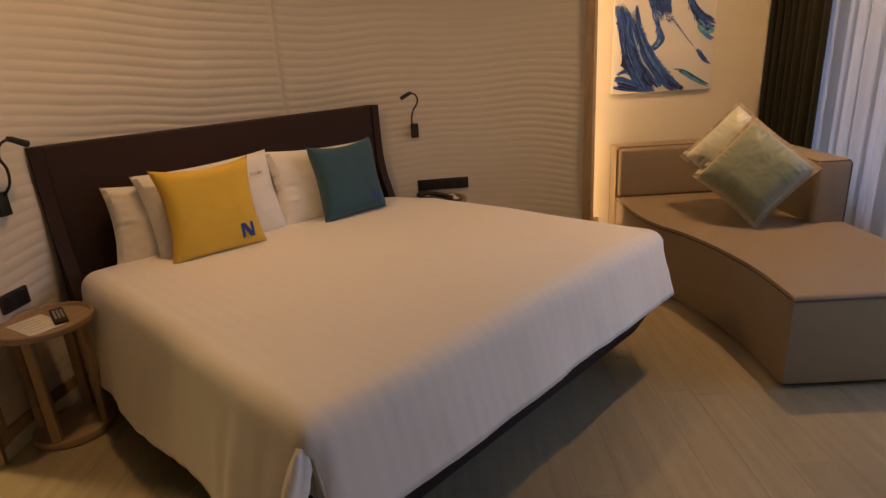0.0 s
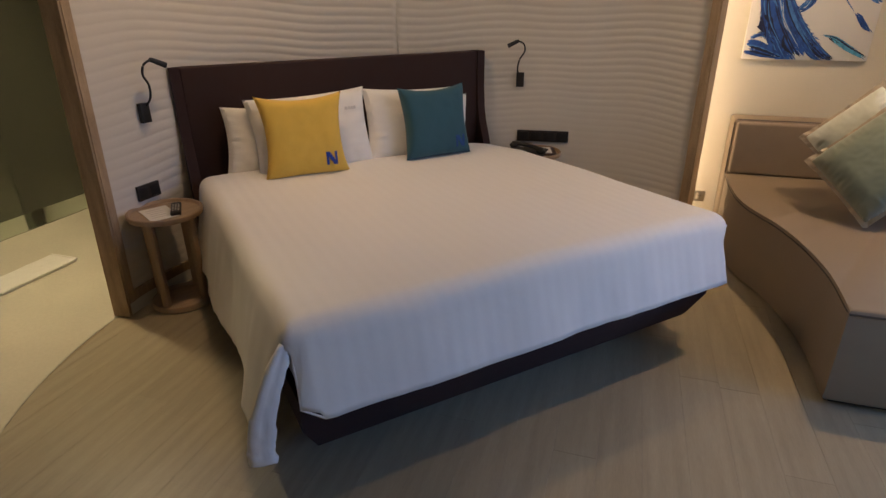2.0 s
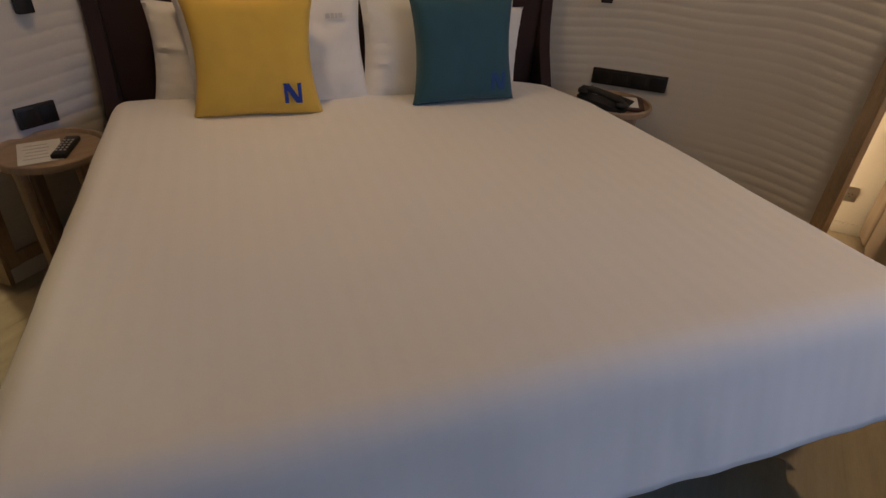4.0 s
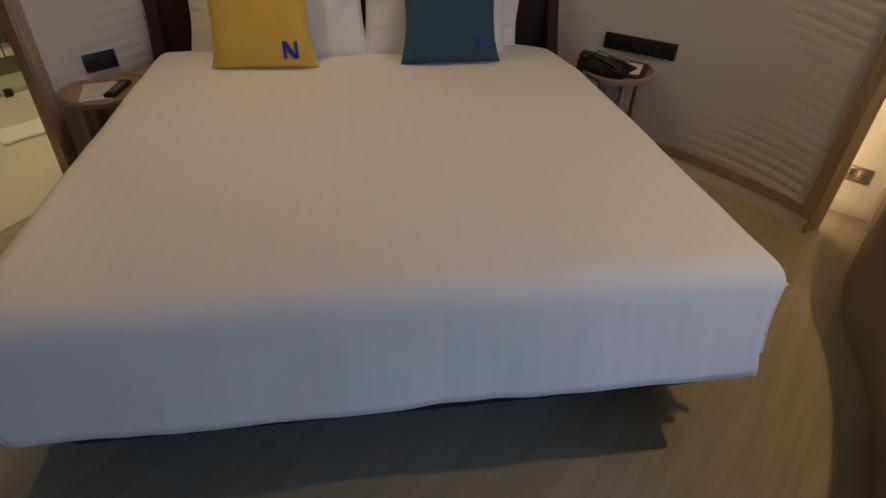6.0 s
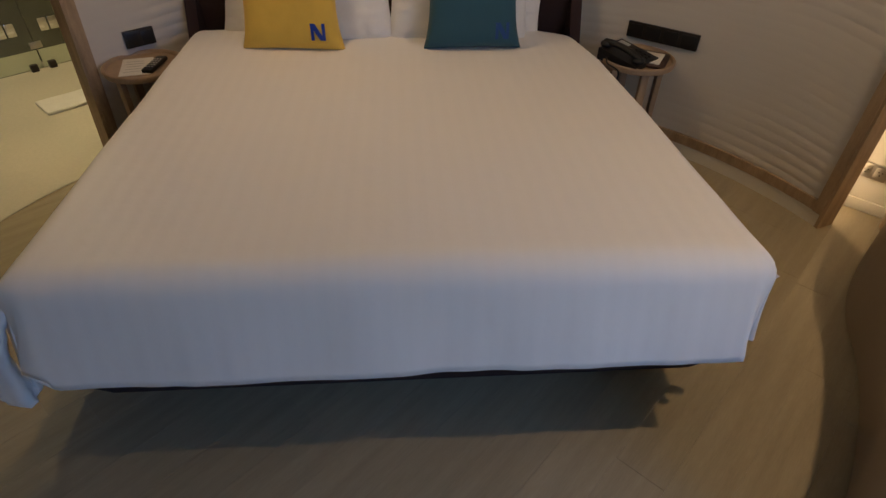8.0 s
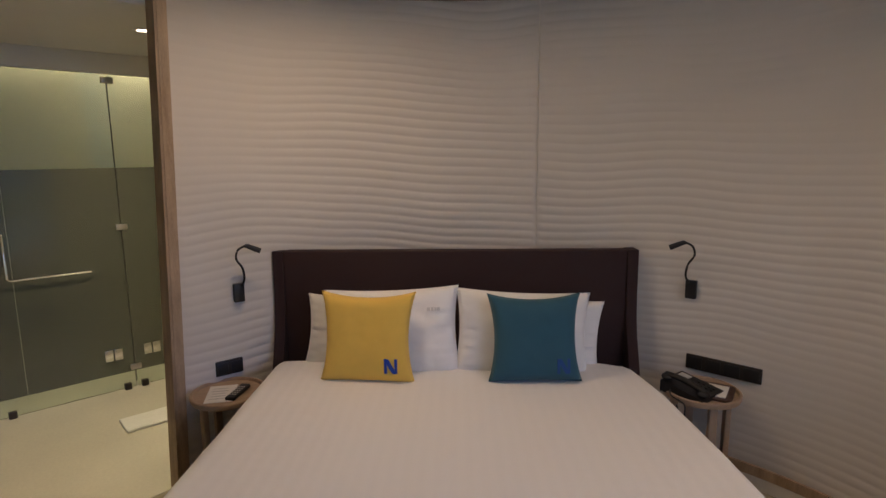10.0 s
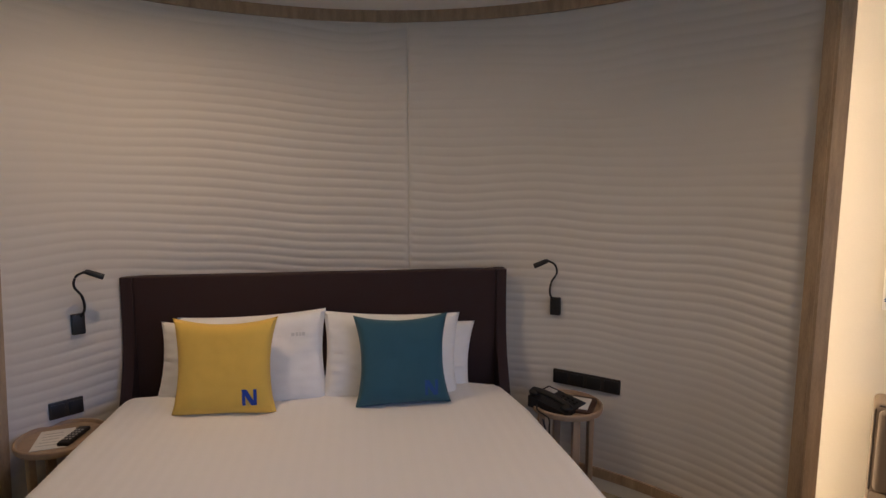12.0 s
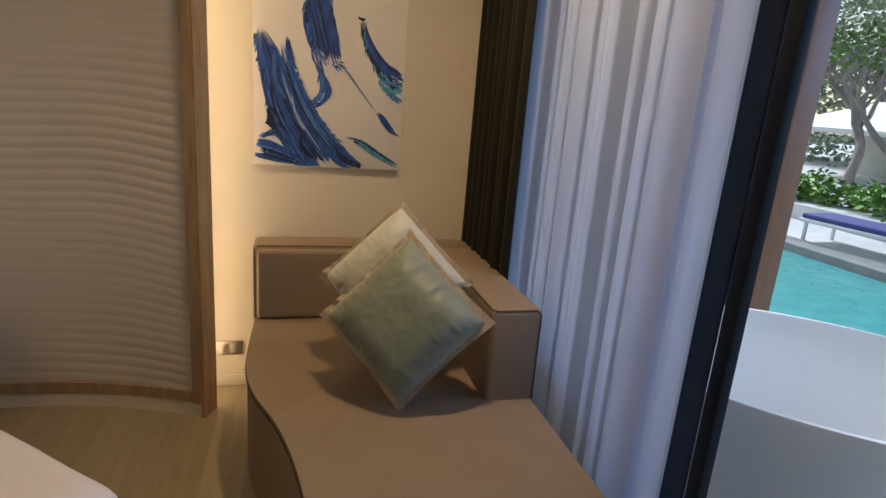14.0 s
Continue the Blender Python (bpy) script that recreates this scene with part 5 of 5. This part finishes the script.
def leaf_cloud(rng, centre, spread, count, size, flat=1.0, bm=None, hollow=0.0):
    bm = bm or bmesh.new()
    for _ in range(count):
        d = Vector((rng.gauss(0, 1), rng.gauss(0, 1), rng.gauss(0, 1))).normalized() * (hollow + (1 - hollow) * rng.random() ** 0.4)
        p = Vector(centre) + Vector((d.x * spread[0], d.y * spread[1], d.z * spread[2]))
        e = Euler((rng.uniform(-1.0, 1.0), rng.uniform(-1.0, 1.0), rng.uniform(0, 6.28))).to_matrix()
        s = size * rng.uniform(0.6, 1.3)
        q = [(0, 0, 0), (0.30, 0.45, 0.06), (0, 1.0, -0.05), (-0.30, 0.45, 0.06)]
        vs = [bm.verts.new(p + e @ (Vector(k) * s)) for k in q]
        bm.faces.new((vs[0], vs[1], vs[2])), bm.faces.new((vs[0], vs[2], vs[3]))
    return bm


rng = random.Random(5)
hedge = bmesh.new()
for k in range(46):
    leaf_cloud(rng, (11.25 + rng.uniform(-0.2, 0.7), -6 + k * 0.36, 0.38 + rng.uniform(-0.08, 0.14)), (0.45, 0.34, 0.26), 170, 0.15, bm=hedge)
solid("shrubs", hedge, M_LEAF2, "bright green low shrubs filling the planter", "shrubs", ROOM, "stuff", angle=180)


def tree(m, seed, height, label, leaves, spread):
    t = thing("tree", label, "tree", m)
    rg = random.Random(seed)
    wood, crown = bmesh.new(), bmesh.new()

    def limb(p, d, length, r, depth):
        pts = [p]
        q, dd = Vector(p), Vector(d)
        for _ in range(5):
            dd = (dd + Vector((rg.uniform(-0.2, 0.2), rg.uniform(-0.2, 0.2), rg.uniform(0.0, 0.24)))).normalized()
            q = q + dd * length / 5
            pts.append(q.copy())
        tube(pts, r, 7, wood, r * 0.62)
        if depth == 0:
            leaf_cloud(rg, q, (spread, spread, spread * 0.6), leaves, 0.13, bm=crown)
            return
        for k in range(3 if depth > 1 else 2):
            az = rg.uniform(0, 6.28)
            side = Vector((math.cos(az), math.sin(az), 0))
            limb(q, (dd * 0.75 + side * 0.75).normalized(), length * rg.uniform(0.66, 0.86), r * 0.60, depth - 1)

    limb((0, 0, 0), (0.05, 0.05, 1), height * 0.19, 0.12, 5)
    part("trunk", wood, M_BARK, t, "pale grey forked trunk and branches", angle=60)
    part("crown", crown, M_LEAF, t, "sparse green leaves", angle=180)
    return t


tree(ROOM @ pose(12.3, 5.6, 0.19), 3, 5.2, "frangipani tree with pale forked branches in the planter", 5, 0.30)
tree(ROOM @ pose(13.4, 7.4, 0.19), 8, 5.6, "frangipani tree with pale forked branches beyond the pool", 5, 0.32)
tree(ROOM @ pose(12.6, 3.4, 0.19), 12, 5.0, "small frangipani tree with sparse leaves in the planter", 5, 0.30)
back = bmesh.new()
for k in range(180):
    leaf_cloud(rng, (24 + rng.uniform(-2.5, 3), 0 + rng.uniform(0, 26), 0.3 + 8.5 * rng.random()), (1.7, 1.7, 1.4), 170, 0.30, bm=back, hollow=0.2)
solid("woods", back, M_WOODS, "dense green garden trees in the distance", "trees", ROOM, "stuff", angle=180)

pav = thing("pavilion", "white-roofed garden pavilion behind the trees", "pavilion", ROOM @ pose(18.5, 9.0, -0.90, 0, 0, 20))


def hip(w, d, z0, z1, eave):
    bm = bmesh.new()
    a = [bm.verts.new(p) for p in ((-w, -d, z0), (w, -d, z0), (w, d, z0), (-w, d, z0))]
    b = [bm.verts.new(p) for p in ((-w, -d, z0 + eave), (w, -d, z0 + eave), (w, d, z0 + eave), (-w, d, z0 + eave))]
    r = [bm.verts.new((0, -d * 0.45, z1)), bm.verts.new((0, d * 0.45, z1))]
    bm.faces.new(a[::-1])
    for i in range(4):
        bm.faces.new((a[i], a[(i + 1) % 4], b[(i + 1) % 4], b[i]))
    bm.faces.new((b[0], b[1], r[0])), bm.faces.new((b[2], b[3], r[1]))
    bm.faces.new((b[1], b[2], r[1], r[0])), bm.faces.new((b[3], b[0], r[0], r[1]))
    return bm


part("roof", hip(2.6, 3.4, 2.3, 3.3, 0.12), M_ROOF, pav, "white hipped roof")
for dx in (-2.3, 2.3):
    for dy in (-3.0, 0.0, 3.0):
        part("post", box(dx - 0.08, dx + 0.08, dy - 0.08, dy + 0.08, 0, 2.31, 0.01), M_HOUSE, pav)
part("back_wall", box(2.0, 2.12, -2.9, 2.9, 0, 2.31), M_HOUSE, pav)
part("counter", box(-2.2, -1.8, -2.6, 2.6, 0, 1.0, 0.02), M_DARKFRAME, pav, "dark counter")

# ---- plank tiles of the floor ----


def plank_mesh(a0, a1, lo0, lo1, hi0, hi1):
    bm = bmesh.new()
    z0, z1, g, c = 0.0007, 0.0016, 0.0002, 0.0004
    bot = [(a0 + g, lo0 + g), (a1 - g, lo1 + g), (a1 - g, hi1 - g), (a0 + g, hi0 - g)]
    top = [(a0 + g + c, lo0 + g + c), (a1 - g - c, lo1 + g + c), (a1 - g - c, hi1 - g - c), (a0 + g + c, hi0 - g - c)]
    vb = [bm.verts.new((*p, z0)) for p in bot]
    vt = [bm.verts.new((*p, z1)) for p in top]
    bm.faces.new(vt)
    for i in range(4):
        bm.faces.new((vb[i], vb[(i + 1) % 4], vt[(i + 1) % 4], vt[i]))
    return bm


prng = random.Random(11)
a = 1.905 - PLANK_W * 18
while a < 3.375:
    a1 = min(a + PLANK_W, 3.38)
    l0, h0 = deep_span(max(a, AC - FLOOR_R + 0.01))
    l1, h1 = deep_span(max(a1, AC - FLOOR_R + 0.01))
    if a1 > AC - FLOOR_R + 0.02:
        lo, hi = max(l0, l1), min(h0, h1)
        cuts = []
        b = lo + prng.uniform(0.25, PLANK_L)
        while b < hi - 0.15:
            cuts.append(b)
            b += PLANK_L
        edges = [(l0, l1)] + [(c, c) for c in cuts] + [(h0, h1)]
        for (p0, p1), (q0, q1) in zip(edges, edges[1:]):
            part("plank", plank_mesh(max(a, AC - FLOOR_R + 0.01), a1, p0, p1, q0, q1), M_PLANK, floor, angle=20)
    a = a1
